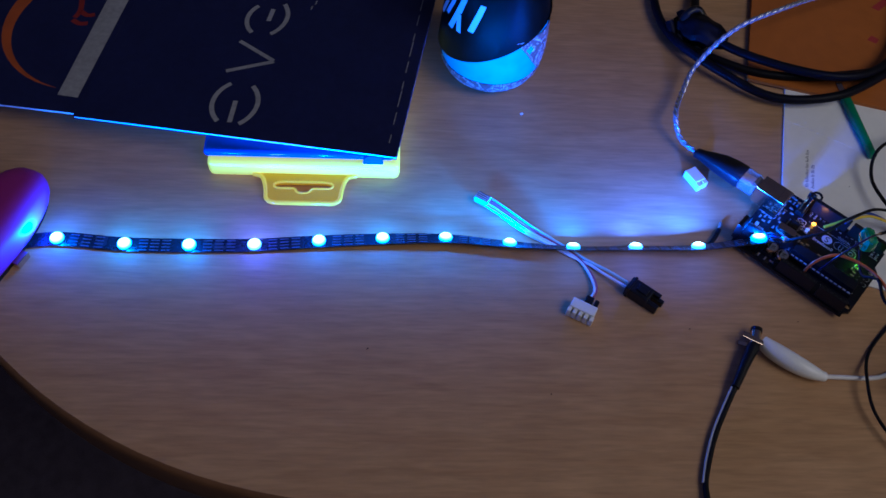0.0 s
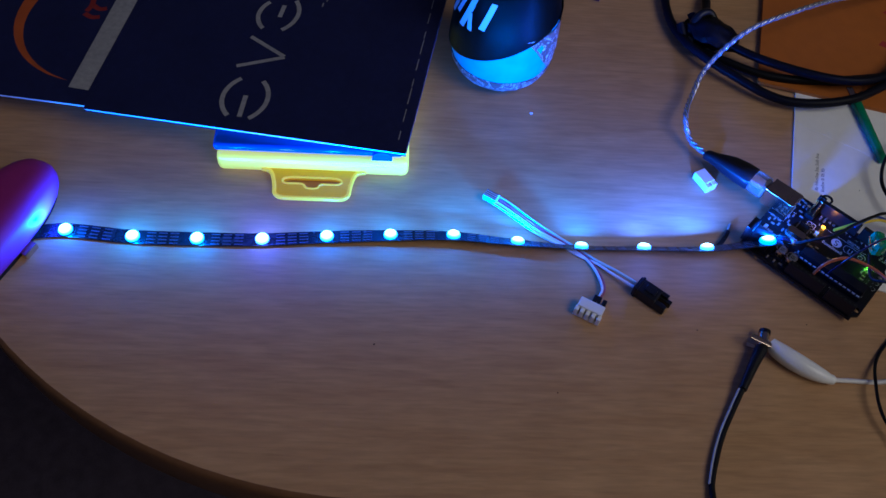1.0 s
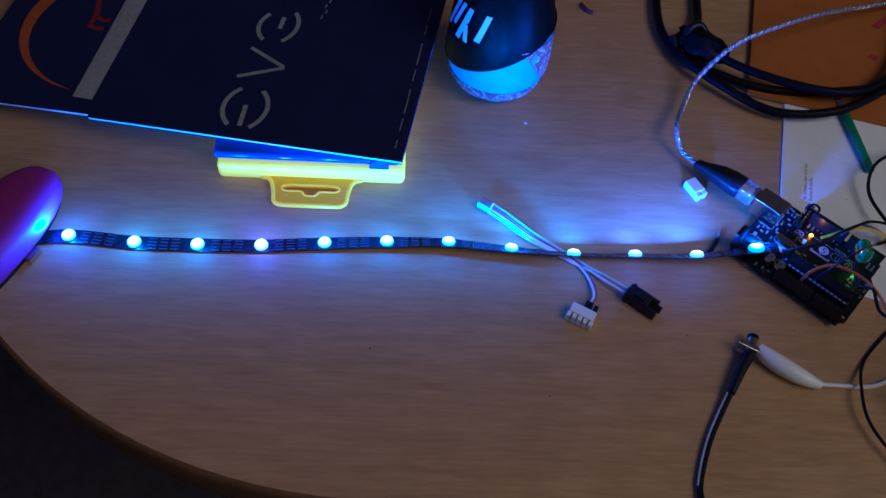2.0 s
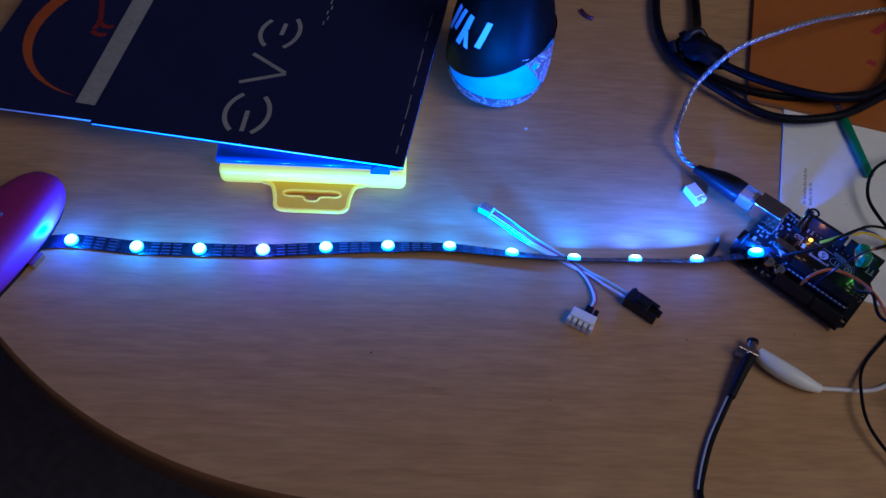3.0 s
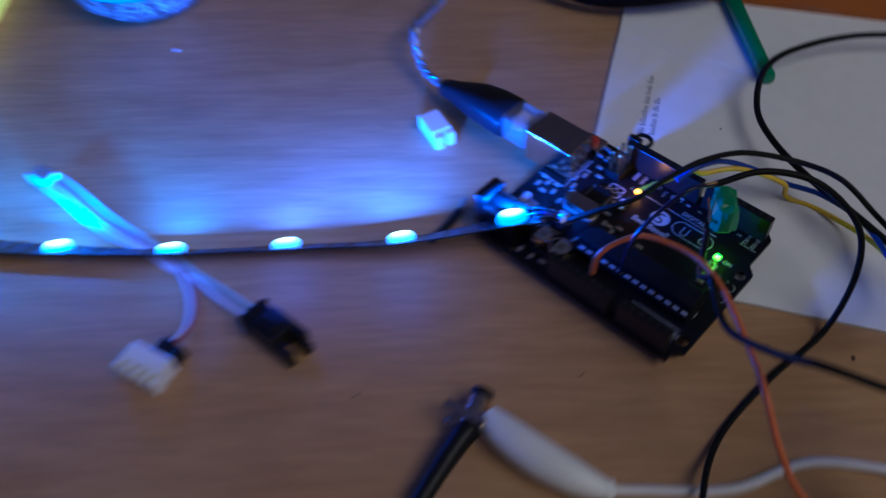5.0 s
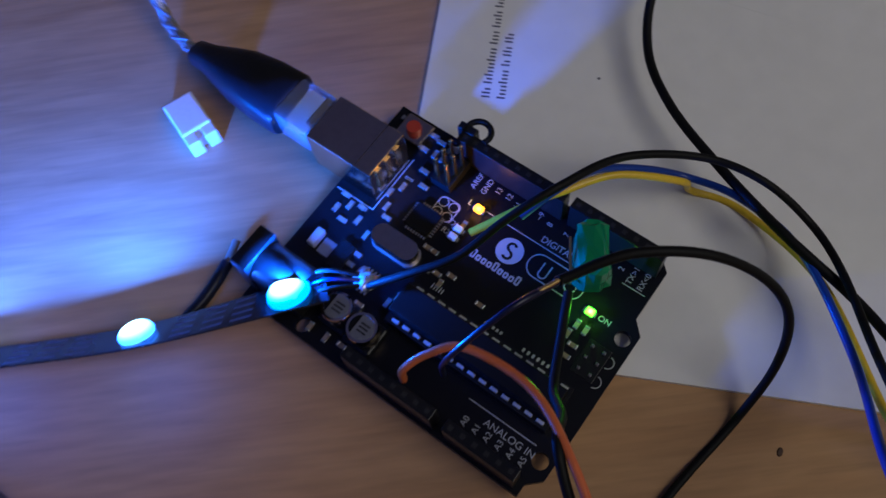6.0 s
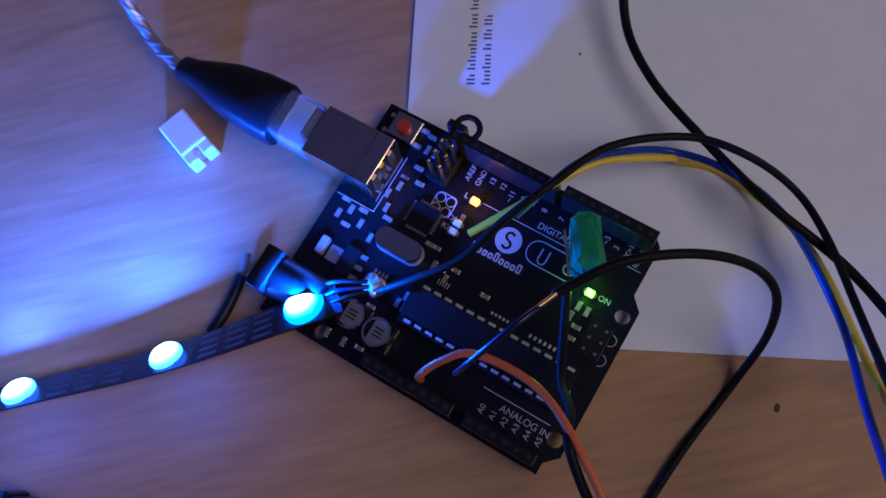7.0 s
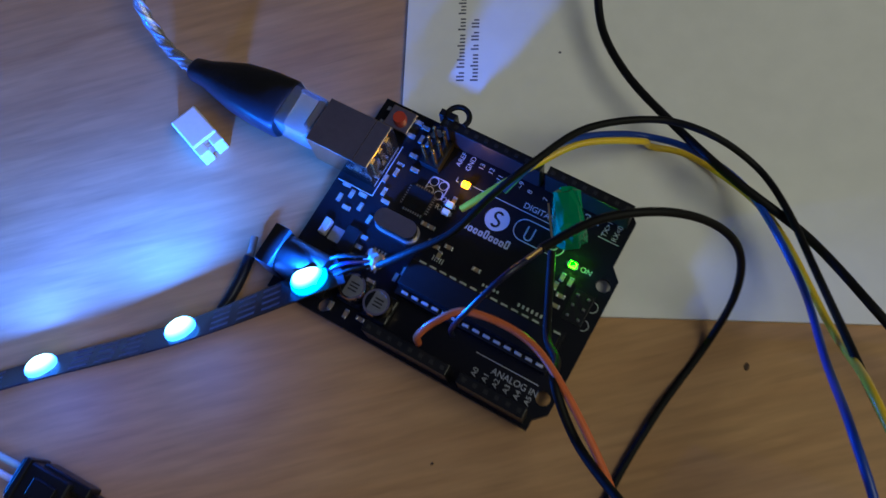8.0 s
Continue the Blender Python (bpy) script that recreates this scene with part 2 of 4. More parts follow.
def boxed(*args, **kw):
    return box(bmesh.new(), *args, **kw)


def rod(bm, p, q, r0, r1=None, sides=16):
    """Adds a round bar from p to q, in centimetres."""
    p, q = Vector(p) * CM, Vector(q) * CM
    r1 = r0 if r1 is None else r1
    turn = (q - p).to_track_quat("Z", "Y").to_matrix().to_4x4()
    bmesh.ops.create_cone(bm, cap_ends=True, segments=sides, radius1=r0 * CM, radius2=r1 * CM, depth=(q - p).length, matrix=Matrix.Translation((p + q) / 2) @ turn)
    return bm


def lathe(bm, profile, centre=(0, 0, 0), sides=40):
    """Turns a profile of (radius, height), in centimetres, round an upright axis."""
    rings = []
    for r, z in profile:
        rings.append([bm.verts.new(((centre[0] + r * math.cos(2 * math.pi * i / sides)) * CM, (centre[1] + r * math.sin(2 * math.pi * i / sides)) * CM, (centre[2] + z) * CM)) for i in range(sides)])
    for a, b in zip(rings, rings[1:]):
        for i in range(sides):
            bm.faces.new((a[i], a[(i + 1) % sides], b[(i + 1) % sides], b[i]))
    bm.faces.new(rings[0][::-1])
    bm.faces.new(rings[-1])
    return bm


def spline(points, steps=8):
    """A smooth line through points (Catmull-Rom)."""
    p = [Vector(v) for v in points]
    p = [2 * p[0] - p[1]] + p + [2 * p[-1] - p[-2]]
    out = []
    for a, b, c, d in zip(p, p[1:], p[2:], p[3:]):
        for i in range(steps):
            t = i / steps
            out.append(0.5 * (2 * b + (c - a) * t + (2 * a - 5 * b + 4 * c - d) * t * t + (3 * b - a - 3 * c + d) * t ** 3))
    return out + [p[-2]]


def tube(points, radius, sides=10, steps=8, taper=None, smooth_path=True):
    """A bent round bar through points in centimetres; taper gives the radius along it."""
    line = spline(points, steps) if smooth_path else [Vector(v) for v in points]
    bm, rings, side = bmesh.new(), [], None
    for i, p in enumerate(line):
        ahead = (line[min(i + 1, len(line) - 1)] - line[max(i - 1, 0)]).normalized()
        if side is None:
            side = ahead.cross(Vector((0, 0, 1)))
            side = side.normalized() if side.length > 1e-3 else Vector((1, 0, 0))
        side = (side - ahead * side.dot(ahead)).normalized()
        up = ahead.cross(side)
        r = radius if taper is None else taper(i / (len(line) - 1))
        rings.append([bm.verts.new((p + (side * math.cos(2 * math.pi * k / sides) + up * math.sin(2 * math.pi * k / sides)) * r) * CM) for k in range(sides)])
    for a, b in zip(rings, rings[1:]):
        for k in range(sides):
            bm.faces.new((a[k], a[(k + 1) % sides], b[(k + 1) % sides], b[k]))
    bm.faces.new(rings[0][::-1])
    bm.faces.new(rings[-1])
    return bm


def plate(outline, z0, z1, holes=(), bevel=0.0):
    """A flat plate with an outline and round or free holes, in centimetres."""
    bm = bmesh.new()
    edges = []
    for loop in (outline, *holes):
        vs = [bm.verts.new((x * CM, y * CM, z1 * CM)) for x, y in loop]
        edges += [bm.edges.new((vs[i], vs[(i + 1) % len(vs)])) for i in range(len(vs))]
    bmesh.ops.triangle_fill(bm, use_beauty=True, use_dissolve=False, edges=edges)
    faces = bm.faces[:]
    r = bmesh.ops.extrude_face_region(bm, geom=faces)
    moved = [v for v in r["geom"] if isinstance(v, bmesh.types.BMVert)]
    bmesh.ops.translate(bm, verts=moved, vec=(0, 0, (z0 - z1) * CM))
    return bm


def circle(x, y, r, n=24, a0=0.0):
    return [(x + r * math.cos(a0 + 2 * math.pi * i / n), y + r * math.sin(a0 + 2 * math.pi * i / n)) for i in range(n)]


def rounded(x0, x1, y0, y1, r, n=6):
    out = []
    for cx, cy, a in ((x1 - r, y1 - r, 0), (x0 + r, y1 - r, 90), (x0 + r, y0 + r, 180), (x1 - r, y0 + r, 270)):
        out += [(cx + r * math.cos(radians(a + 90 * i / n)), cy + r * math.sin(radians(a + 90 * i / n))) for i in range(n + 1)]
    return out


def arc_bar(cx, cy, r, a0, a1, w, n=14):
    """The outline of a bent bar, in centimetres and degrees."""
    outer = [(cx + (r + w / 2) * math.cos(radians(a0 + (a1 - a0) * i / n)), cy + (r + w / 2) * math.sin(radians(a0 + (a1 - a0) * i / n))) for i in range(n + 1)]
    inner = [(cx + (r - w / 2) * math.cos(radians(a0 + (a1 - a0) * i / n)), cy + (r - w / 2) * math.sin(radians(a0 + (a1 - a0) * i / n))) for i in range(n + 1)]
    return outer + inner[::-1]


def bar(p, q, w):
    """The outline of a straight bar from p to q."""
    d = (Vector(q) - Vector(p)).normalized() * w / 2
    n = Vector((-d.y, d.x))
    p, q = Vector(p), Vector(q)
    return [tuple(p + n), tuple(p - n), tuple(q - n), tuple(q + n)]


def print_text(name, body, size, x, y, z, turn, material, parent, label=""):
    """Printed characters, flat on a surface; size in centimetres."""
    c = bpy.data.curves.new(name, "FONT")
    c.body, c.size, c.align_x, c.align_y, c.extrude = body, size * CM, "LEFT", "CENTER", 0.00002
    tmp = bpy.data.objects.new(name, c)
    me = bpy.data.meshes.new_from_object(tmp)
    bpy.data.objects.remove(tmp)
    me.materials.clear()
    me.materials.append(material)
    ob = new(name, me)
    ob.parent = parent
    ob.matrix_local = at(x, y, z, 0, 0, turn)
    return tagged(ob, label) if label else ob


def softened(points, rounds=2, closed=True):
    """Cuts the corners of an outline."""
    p = [tuple(v) for v in points]
    for _ in range(rounds):
        out = [] if closed else [p[0]]
        for a, b in (zip(p, p[1:] + p[:1]) if closed else zip(p, p[1:])):
            out += [tuple(0.75 * u + 0.25 * v for u, v in zip(a, b)), tuple(0.25 * u + 0.75 * v for u, v in zip(a, b))]
        p = out if closed else out + [p[-1]]
    return p
# ---- room ----
def slab(name, x0, x1, y0, y1, z0, z1, material, label, category):
    ob = part(name, boxed(x0, x1, y0, y1, z0, z1), material)
    return tagged(ob, label, category, "", "structure")


slab("floor", -220, 260, -240, 240, -84, -74, CARPET, "dark carpet floor in deep shade", "floor")
slab("ceiling", -220, 260, -240, 240, 170, 180, CEILING, "plain painted ceiling", "ceiling")
slab("wall_north", -220, 260, 220, 240, -74, 170, WALL, "plain painted wall", "wall")
slab("wall_south", -220, 260, -240, -220, -74, 170, WALL, "plain painted wall", "wall")
slab("wall_west", -220, -200, -220, 220, -74, 170, WALL, "plain painted wall", "wall")
slab("wall_east", 240, 260, -220, 220, -74, 170, WALL, "plain painted wall", "wall")

# ---- desk with a rounded end ----
def desk():
    d = thing("desk", at(0, 0, -74), "maple laminate desk with a rounded brown edge", "desk")
    cx, cy, r = -3.0, 12.9, 26.75
    outline = [(110, cy - r)] + [(cx + r * math.cos(radians(a)), cy + r * math.sin(radians(a))) for a in range(270, 179, -3)] + [(cx - r, 75), (110, 75)]
    top = plate(outline, 73.95, 74)
    part("tabletop", top, WOOD, d)
    # edge band: a half-round profile swept round the outline
    path = [Vector((x, y)) for x, y in outline]
    bm, rings = bmesh.new(), []
    n = len(path)
    prof = [(0.0, 73.995), (0.12, 73.95), (0.22, 73.8), (0.26, 73.5), (0.26, 71.6), (0.15, 71.3), (-0.2, 71.2)]
    for i, p in enumerate(path):
        a, b = path[i - 1], path[(i + 1) % n]
        n1 = Vector(((p - a).y, -(p - a).x)).normalized()
        n2 = Vector(((b - p).y, -(b - p).x)).normalized()
        nn = -(n1 + n2)
        nn = nn / max(nn.length_squared / 2, 0.4)
        rings.append([bm.verts.new(((p.x + nn.x * o) * CM, (p.y + nn.y * o) * CM, z * CM)) for o, z in prof])
    for i in range(n):
        a, b = rings[i], rings[(i + 1) % n]
        for k in range(len(prof) - 1):
            bm.faces.new((a[k], a[k + 1], b[k + 1], b[k]))
    part("edge_band", bm, EDGE_BAND, d, "dark brown edge band", smooth=True)
    part("core", plate(outline, 71.2, 73.94), EDGE_BAND, d)
    for x, y in ((-15, 20), (100, -5), (100, 65), (-15, 65)):
        part("leg", rod(bmesh.new(), (x, y, 0), (x, y, 71.2), 2.5), BLACK_PLASTIC, d)


desk()


# Unseen fixture, added only to give the fill lamp a body.
def fill_fixture():
    p = thing("added_light_fixture", at(130, -80, 165.7), "unseen round fixture added over the desk to house the fill light", "ceiling light")
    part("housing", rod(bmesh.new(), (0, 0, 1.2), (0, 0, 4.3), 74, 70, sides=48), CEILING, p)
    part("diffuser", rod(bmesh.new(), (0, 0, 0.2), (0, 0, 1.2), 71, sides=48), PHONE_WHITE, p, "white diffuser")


fill_fixture()
# ---- papers at the far end of the desk ----
def envelopes():
    w = thing("white_envelope", at(17.9, -1.0, 0, 0, 0, -15.4), "large white paper envelope under the circuit board", "envelope")
    part("sheet", plate([(0.05, -0.02), (6.2, -0.1), (11, -0.17), (24, -0.36), (24, 14.2), (0, 14.2)], 0.02, 0.12), ENVELOPE, w)
    o = thing("orange_envelope", at(19.1, 12.45, 0.13, 0, 0, -14.8), "orange kraft envelope lying over the white envelope", "envelope")
    part("sheet", plate(rounded(0, 33, 0, 24, 0.2), 0.0, 0.22), KRAFT, o)
    return w, o


WHITE_ENV, ORANGE_ENV = envelopes()


def phone():
    p = thing("smartphone", at(33.35, 13.0, 0.36, 0, 0, -20.5), "white smartphone with a lit olive and dark screen", "phone")
    part("body", boxed(0, 7.2, 0, 14.2, 0, 0.85, bevel=0.3, segments=4), PHONE_WHITE, p, smooth=True)
    part("screen", boxed(0.35, 6.85, 1.15, 12.9, 0.80, 0.856), SCREEN, p, "dark glass screen")
    part("picture_band", boxed(0.35, 6.85, 1.15, 3.6, 0.80, 0.858), SCREEN_GREEN, p, "olive green band on the screen")
    part("camera_hole", rod(bmesh.new(), (1.0, 0.6, 0.8), (1.0, 0.6, 0.86), 0.09), BLACK_PLASTIC, p)
    part("button_mark", boxed(1.8, 2.4, 0.5, 0.62, 0.8, 0.857), BLACK_PLASTIC, p)


phone()

# ---- yellow case under the booklets ----
def case():
    c = thing("parts_case", at(0, -0.42, 0), "fluorescent yellow plastic case with added glow, blue lid and hang tab", "case")
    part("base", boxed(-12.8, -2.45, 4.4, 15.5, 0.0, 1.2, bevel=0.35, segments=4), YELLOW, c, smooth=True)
    part("lid", boxed(-12.95, -2.75, 4.75, 15.2, 1.2, 1.75, bevel=0.25, segments=3), BLUE_PLASTIC, c, "blue plastic lid", smooth=True)
    part("clasp", rod(bmesh.new(), (-3.9, 4.75, 1.3), (-3.9, 4.6, 1.3), 0.55, sides=24), BLUE_PLASTIC, c, smooth=True)
    tab = softened([(-10.4, 4.42), (-9.85, 4.3), (-9.6, 3.4), (-9.55, 2.5), (-8.4, 2.5), (-6.8, 2.5), (-5.65, 2.5), (-5.6, 3.4), (-5.35, 4.3), (-4.8, 4.42)], 3, closed=False)
    slot = softened([(-9.2, 3.4), (-8.3, 3.42), (-8.05, 3.4), (-7.95, 3.1), (-7.3, 3.1), (-7.2, 3.4), (-6.9, 3.42), (-6.05, 3.4), (-6.05, 3.85), (-7.6, 3.85), (-9.2, 3.85)], 2)
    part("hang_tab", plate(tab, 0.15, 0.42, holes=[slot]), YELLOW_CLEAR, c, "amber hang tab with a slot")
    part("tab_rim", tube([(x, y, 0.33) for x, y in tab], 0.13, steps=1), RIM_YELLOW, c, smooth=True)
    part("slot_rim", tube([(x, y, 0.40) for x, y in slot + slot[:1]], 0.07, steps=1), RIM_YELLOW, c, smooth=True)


case()


def booklets():
    low = thing("booklet", at(-28.1, 7.9, 1.25, 0, -3.4, -9.4), "black booklet with an orange ring printed on it", "book")
    part("page_block", boxed(0.02, 23, 0.03, 18, 0.02, 0.18), PAGES, low, "white page edges")
    part("cover", boxed(0, 23, 0, 18, 0.18, 0.20), COVER, low)
    part("ring_print", plate([(7.1 + 5.7 * math.cos(radians(a)), 7.3 + 5.7 * math.sin(radians(a))) for a in range(90, 266, 7)] + [(7.1 + (4.85 + 0.8 * max(0, a - 170) / 92) * math.cos(radians(a)), 7.3 + (4.85 + 0.8 * max(0, a - 170) / 92) * math.sin(radians(a))) for a in range(262, 89, -7)], 0.2, 0.203), COVER_ORANGE, low, "orange ring print")
    for line in ([(4.7, 10.2), (5.2, 8.9), (5.5, 7.8), (5.35, 7.0)], [(5.35, 7.0), (5.9, 6.75), (6.5, 6.9)], [(5.5, 7.8), (6.1, 7.5), (6.6, 7.7)]):
        left, right = [], []
        for a, b in zip(spline([(*q, 0) for q in line], 4), spline([(*q, 0) for q in line], 4)[1:]):
            n = Vector((a.y - b.y, b.x - a.x, 0)).normalized() * 0.16
            left.append(tuple((a + n).xy))
            right.append(tuple((a - n).xy))
        part("figure_print", plate(left + right[::-1], 0.2, 0.203), COVER_RED, low, "dark red flame-like print")
    part("band_print", plate([(6.85, 1.15), (8.02, 1.1), (7.95, 17), (6.6, 17)], 0.2, 0.204), COVER_GREY, low, "light grey band")
    b = thing("manual", at(-19.95, 6.25, 1.82, 0, -3.4, -10.2), "black manual with a metallic grey emblem, thin and glossy", "book")
    part("page_block", boxed(0.05, 17.57, 0.05, 22, 0.02, 0.18), PAGES, b, "white page edges")
    part("cover", boxed(0, 17.6, 0, 22, 0.18, 0.21, bevel=0.01), COVER, b)
    part("back_cover", boxed(0, 17.6, 0, 22, 0.0, 0.02), COVER, b)
    return b


MANUAL = booklets()

# ---- bottle ----
def bottle():
    b = thing("bottle", at(2.95, 13.1, 0), "plastic bottle with LED cyan put into its colour and a black wrap label", "bottle")
    shape = [(1.9, 0.05), (2.2, 0.12), (2.7, 0.6), (2.95, 1.1), (3.08, 1.8), (3.14, 2.6), (3.12, 3.8), (2.99, 5.0), (2.72, 6.3), (2.35, 7.5), (1.9, 8.6), (1.5, 9.4), (1.4, 10.2)]
    part("body", lathe(bmesh.new(), shape), LIT_BOTTLE, b, smooth=True)
    part("base_film", lathe(bmesh.new(), [(1.93, 0.0), (2.24, 0.09), (2.74, 0.58), (2.99, 1.08), (3.08, 1.5)]), CRINKLE, b, "crinkled film on the base", smooth=True)
    bm = bmesh.new()
    rings = []
    for r, z in [(3.17, 3.5), (3.15, 3.9), (3.03, 5.0), (2.76, 6.3), (2.39, 7.5), (1.94, 8.6)]:
        ring = []
        for i in range(48):
            c, w = math.cos(2 * math.pi * i / 48), math.sin(2 * math.pi * i / 48)
            lift = (0.2 + 1.5 * c) * (5.0 - z) / 1.5 if z < 5.0 else 0.0
            zz = z + lift
            rr = r - 0.05 * lift
            ring.append(bm.verts.new((rr * c * CM, rr * w * CM, zz * CM)))
        rings.append(ring)
    for p, q in zip(rings, rings[1:]):
        for i in range(48):
            bm.faces.new((p[i], p[(i + 1) % 48], q[(i + 1) % 48], q[i]))
    bmesh.ops.solidify(bm, geom=bm.faces[:], thickness=0.0003)
    part("label_wrap", bm, LABEL_BLACK, b, "glossy black label", smooth=True)
    bm = bmesh.new()
    cols = []
    for i in range(25):
        f = i / 24
        col = []
        for k, (r, z) in enumerate(((2.99, 1.15), (3.06, 1.7), (3.13, 2.6), (3.10, 3.6), (3.04, 4.6))):
            start = -20 - 13 * k + 5 * math.sin(3.1 * k)
            a = radians(start + (55 - start) * f)
            rr = r + 0.03 + 0.035 * math.sin(9 * f + 2 * k) ** 2 + 0.02 * math.sin(31 * f + 3 * k)
            col.append(bm.verts.new((rr * math.cos(a) * CM, rr * math.sin(a) * CM, z * CM)))
        cols.append(col)
    for p, q in zip(cols, cols[1:]):
        for k in range(4):
            bm.faces.new((p[k], q[k], q[k + 1], p[k + 1]))
    part("wrinkled_film", bm, CRINKLE, b, "wrinkled clear film", smooth=True)
    # slanted white print: thick letter-like strokes round the shoulder
    def wrap_r(z):
        return 3.03 - 0.27 * (z - 5.0) / 1.3 if z < 6.3 else 2.76 - 0.37 * (z - 6.3) / 1.2
    for a0, width, z0, z1, slant in ((-176, 7, 4.6, 6.5, 9), (-164, 6, 5.0, 6.6, 9), (-153, 7, 4.5, 6.6, 10), (-145, 6, 5.7, 6.6, 3), (-140, 6, 4.6, 5.6, -5), (-127, 7, 5.0, 6.7, 9)):
        bm = bmesh.new()
        rows = []
        for k in range(7):
            z = z0 + (z1 - z0) * k / 6
            r = wrap_r(z) + 0.03
            rows.append([bm.verts.new((r * math.cos(radians(a0 + slant * k / 6 + width * i / 4)) * CM, r * math.sin(radians(a0 + slant * k / 6 + width * i / 4)) * CM, z * CM)) for i in range(5)])
        for p, q in zip(rows, rows[1:]):
            for i in range(4):
                bm.faces.new((p[i], p[i + 1], q[i + 1], q[i]))
        part("label_print", bm, LABEL_WHITE, b, "white slanted print shape")
    part("cap", rod(bmesh.new(), (0, 0, 10.1), (0, 0, 11.6), 1.6, sides=32), BLACK_PLASTIC, b, smooth=True)


bottle()


def purple_tool():
    p = thing("purple_stapler", at(-23.3, -1.85, 0, 0, 0, -23), "smooth purple plastic stapler with rounded ends", "stapler")
    bm = bmesh.new()
    bmesh.ops.create_uvsphere(bm, u_segments=40, v_segments=24, radius=1)
    for v in bm.verts:
        x, y, z = v.co
        s = lambda a, k: math.copysign(abs(a) ** k, a)
        v.co = (s(x, 0.75) * 1.9 * CM, s(y, 0.85) * 5.2 * CM, (1.25 + s(z, 0.7) * 1.25) * CM)
    part("body", bm, PURPLE, p, smooth=True)
    part("base_plate", plate([(1.55 * math.copysign(abs(math.cos(radians(a))) ** 0.8, math.cos(radians(a))), 4.9 * math.sin(radians(a))) for a in range(0, 360, 12)], 0.0, 0.35), BLACK_PLASTIC, p, "dark base plate")
    part("metal_nose", boxed(1.55, 2.0, 0.5, 1.35, 0.0, 0.4, bevel=0.05), METAL, p, "small steel nose")
    part("sticker", boxed(-1.2, 0.2, -1.6, 1.6, 2.47, 2.51, bevel=0.01), mat("pale_blue_sticker", (0.10, 0.22, 0.5), 0.4), p, "pale blue sticker")


purple_tool()

# ---- LED strip ----
STRIP = [(-21.6, -0.6, 0.10, 0), (-19.85, -0.35, 0.12, 0), (-16.45, -0.6, 0.10, 0), (-13.2, -0.6, 0.10, 0), (-9.9, -0.5, 0.10, 4), (-6.6, -0.22, 0.14, 8), (-3.3, -0.05, 0.24, 14), (0, 0.0, 0.34, 24),
         (3.36, -0.32, 0.42, 34), (6.72, -0.52, 0.45, 43), (10.06, -0.47, 0.50, 43), (13.38, -0.5, 0.72, 40), (16.5, -0.3, 1.25, 30), (17.2, -0.2, 1.28, 25)]
LED_COLOURS = [(0.010, 0.14, 1.0), (0.008, 0.17, 1.0), (0.008, 0.17, 1.0), (0.040, 0.09, 1.0), (0.010, 0.14, 1.0), (0.008, 0.16, 1.0), (0.008, 0.16, 1.0), (0.010, 0.15, 1.0), (0.012, 0.13, 1.0), (0.024, 0.10, 1.0), (0.022, 0.115, 1.0), (0.014, 0.12, 1.0)]
# the strip leans over; LED lamp power is set by hand to shape the glow
LED_SHARE = [1.0] * 8 + [0.6, 0.65, 1.65, 1.2]


def strip_frame(s):
    """Place, way along and normal of the strip at the fraction s between its knots."""
    i = min(int(s), len(STRIP) - 2)
    f = s - i
    k = [STRIP[max(i - 1, 0)], STRIP[i], STRIP[i + 1], STRIP[min(i + 2, len(STRIP) - 1)]]
    def cr(j):
        a, b, c, d = (q[j] for q in k)
        return 0.5 * (2 * b + (c - a) * f + (2 * a - 5 * b + 4 * c - d) * f * f + (3 * b - a - 3 * c + d) * f ** 3)
    return Vector((cr(0), cr(1), cr(2))), radians(cr(3))


def strip_matrix(s):
    p, tilt = strip_frame(s)
    q, _ = strip_frame(min(s + 0.05, len(STRIP) - 1.001))
    o, _ = strip_frame(max(s - 0.05, 0))
    ahead = (q - o).normalized()
    up = Vector((0, math.sin(tilt), math.cos(tilt)))
    up = (up - ahead * up.dot(ahead)).normalized()
    side = up.cross(ahead)
    m = Matrix((ahead, side, up)).transposed().to_4x4()
    m.translation = p * CM
    return m


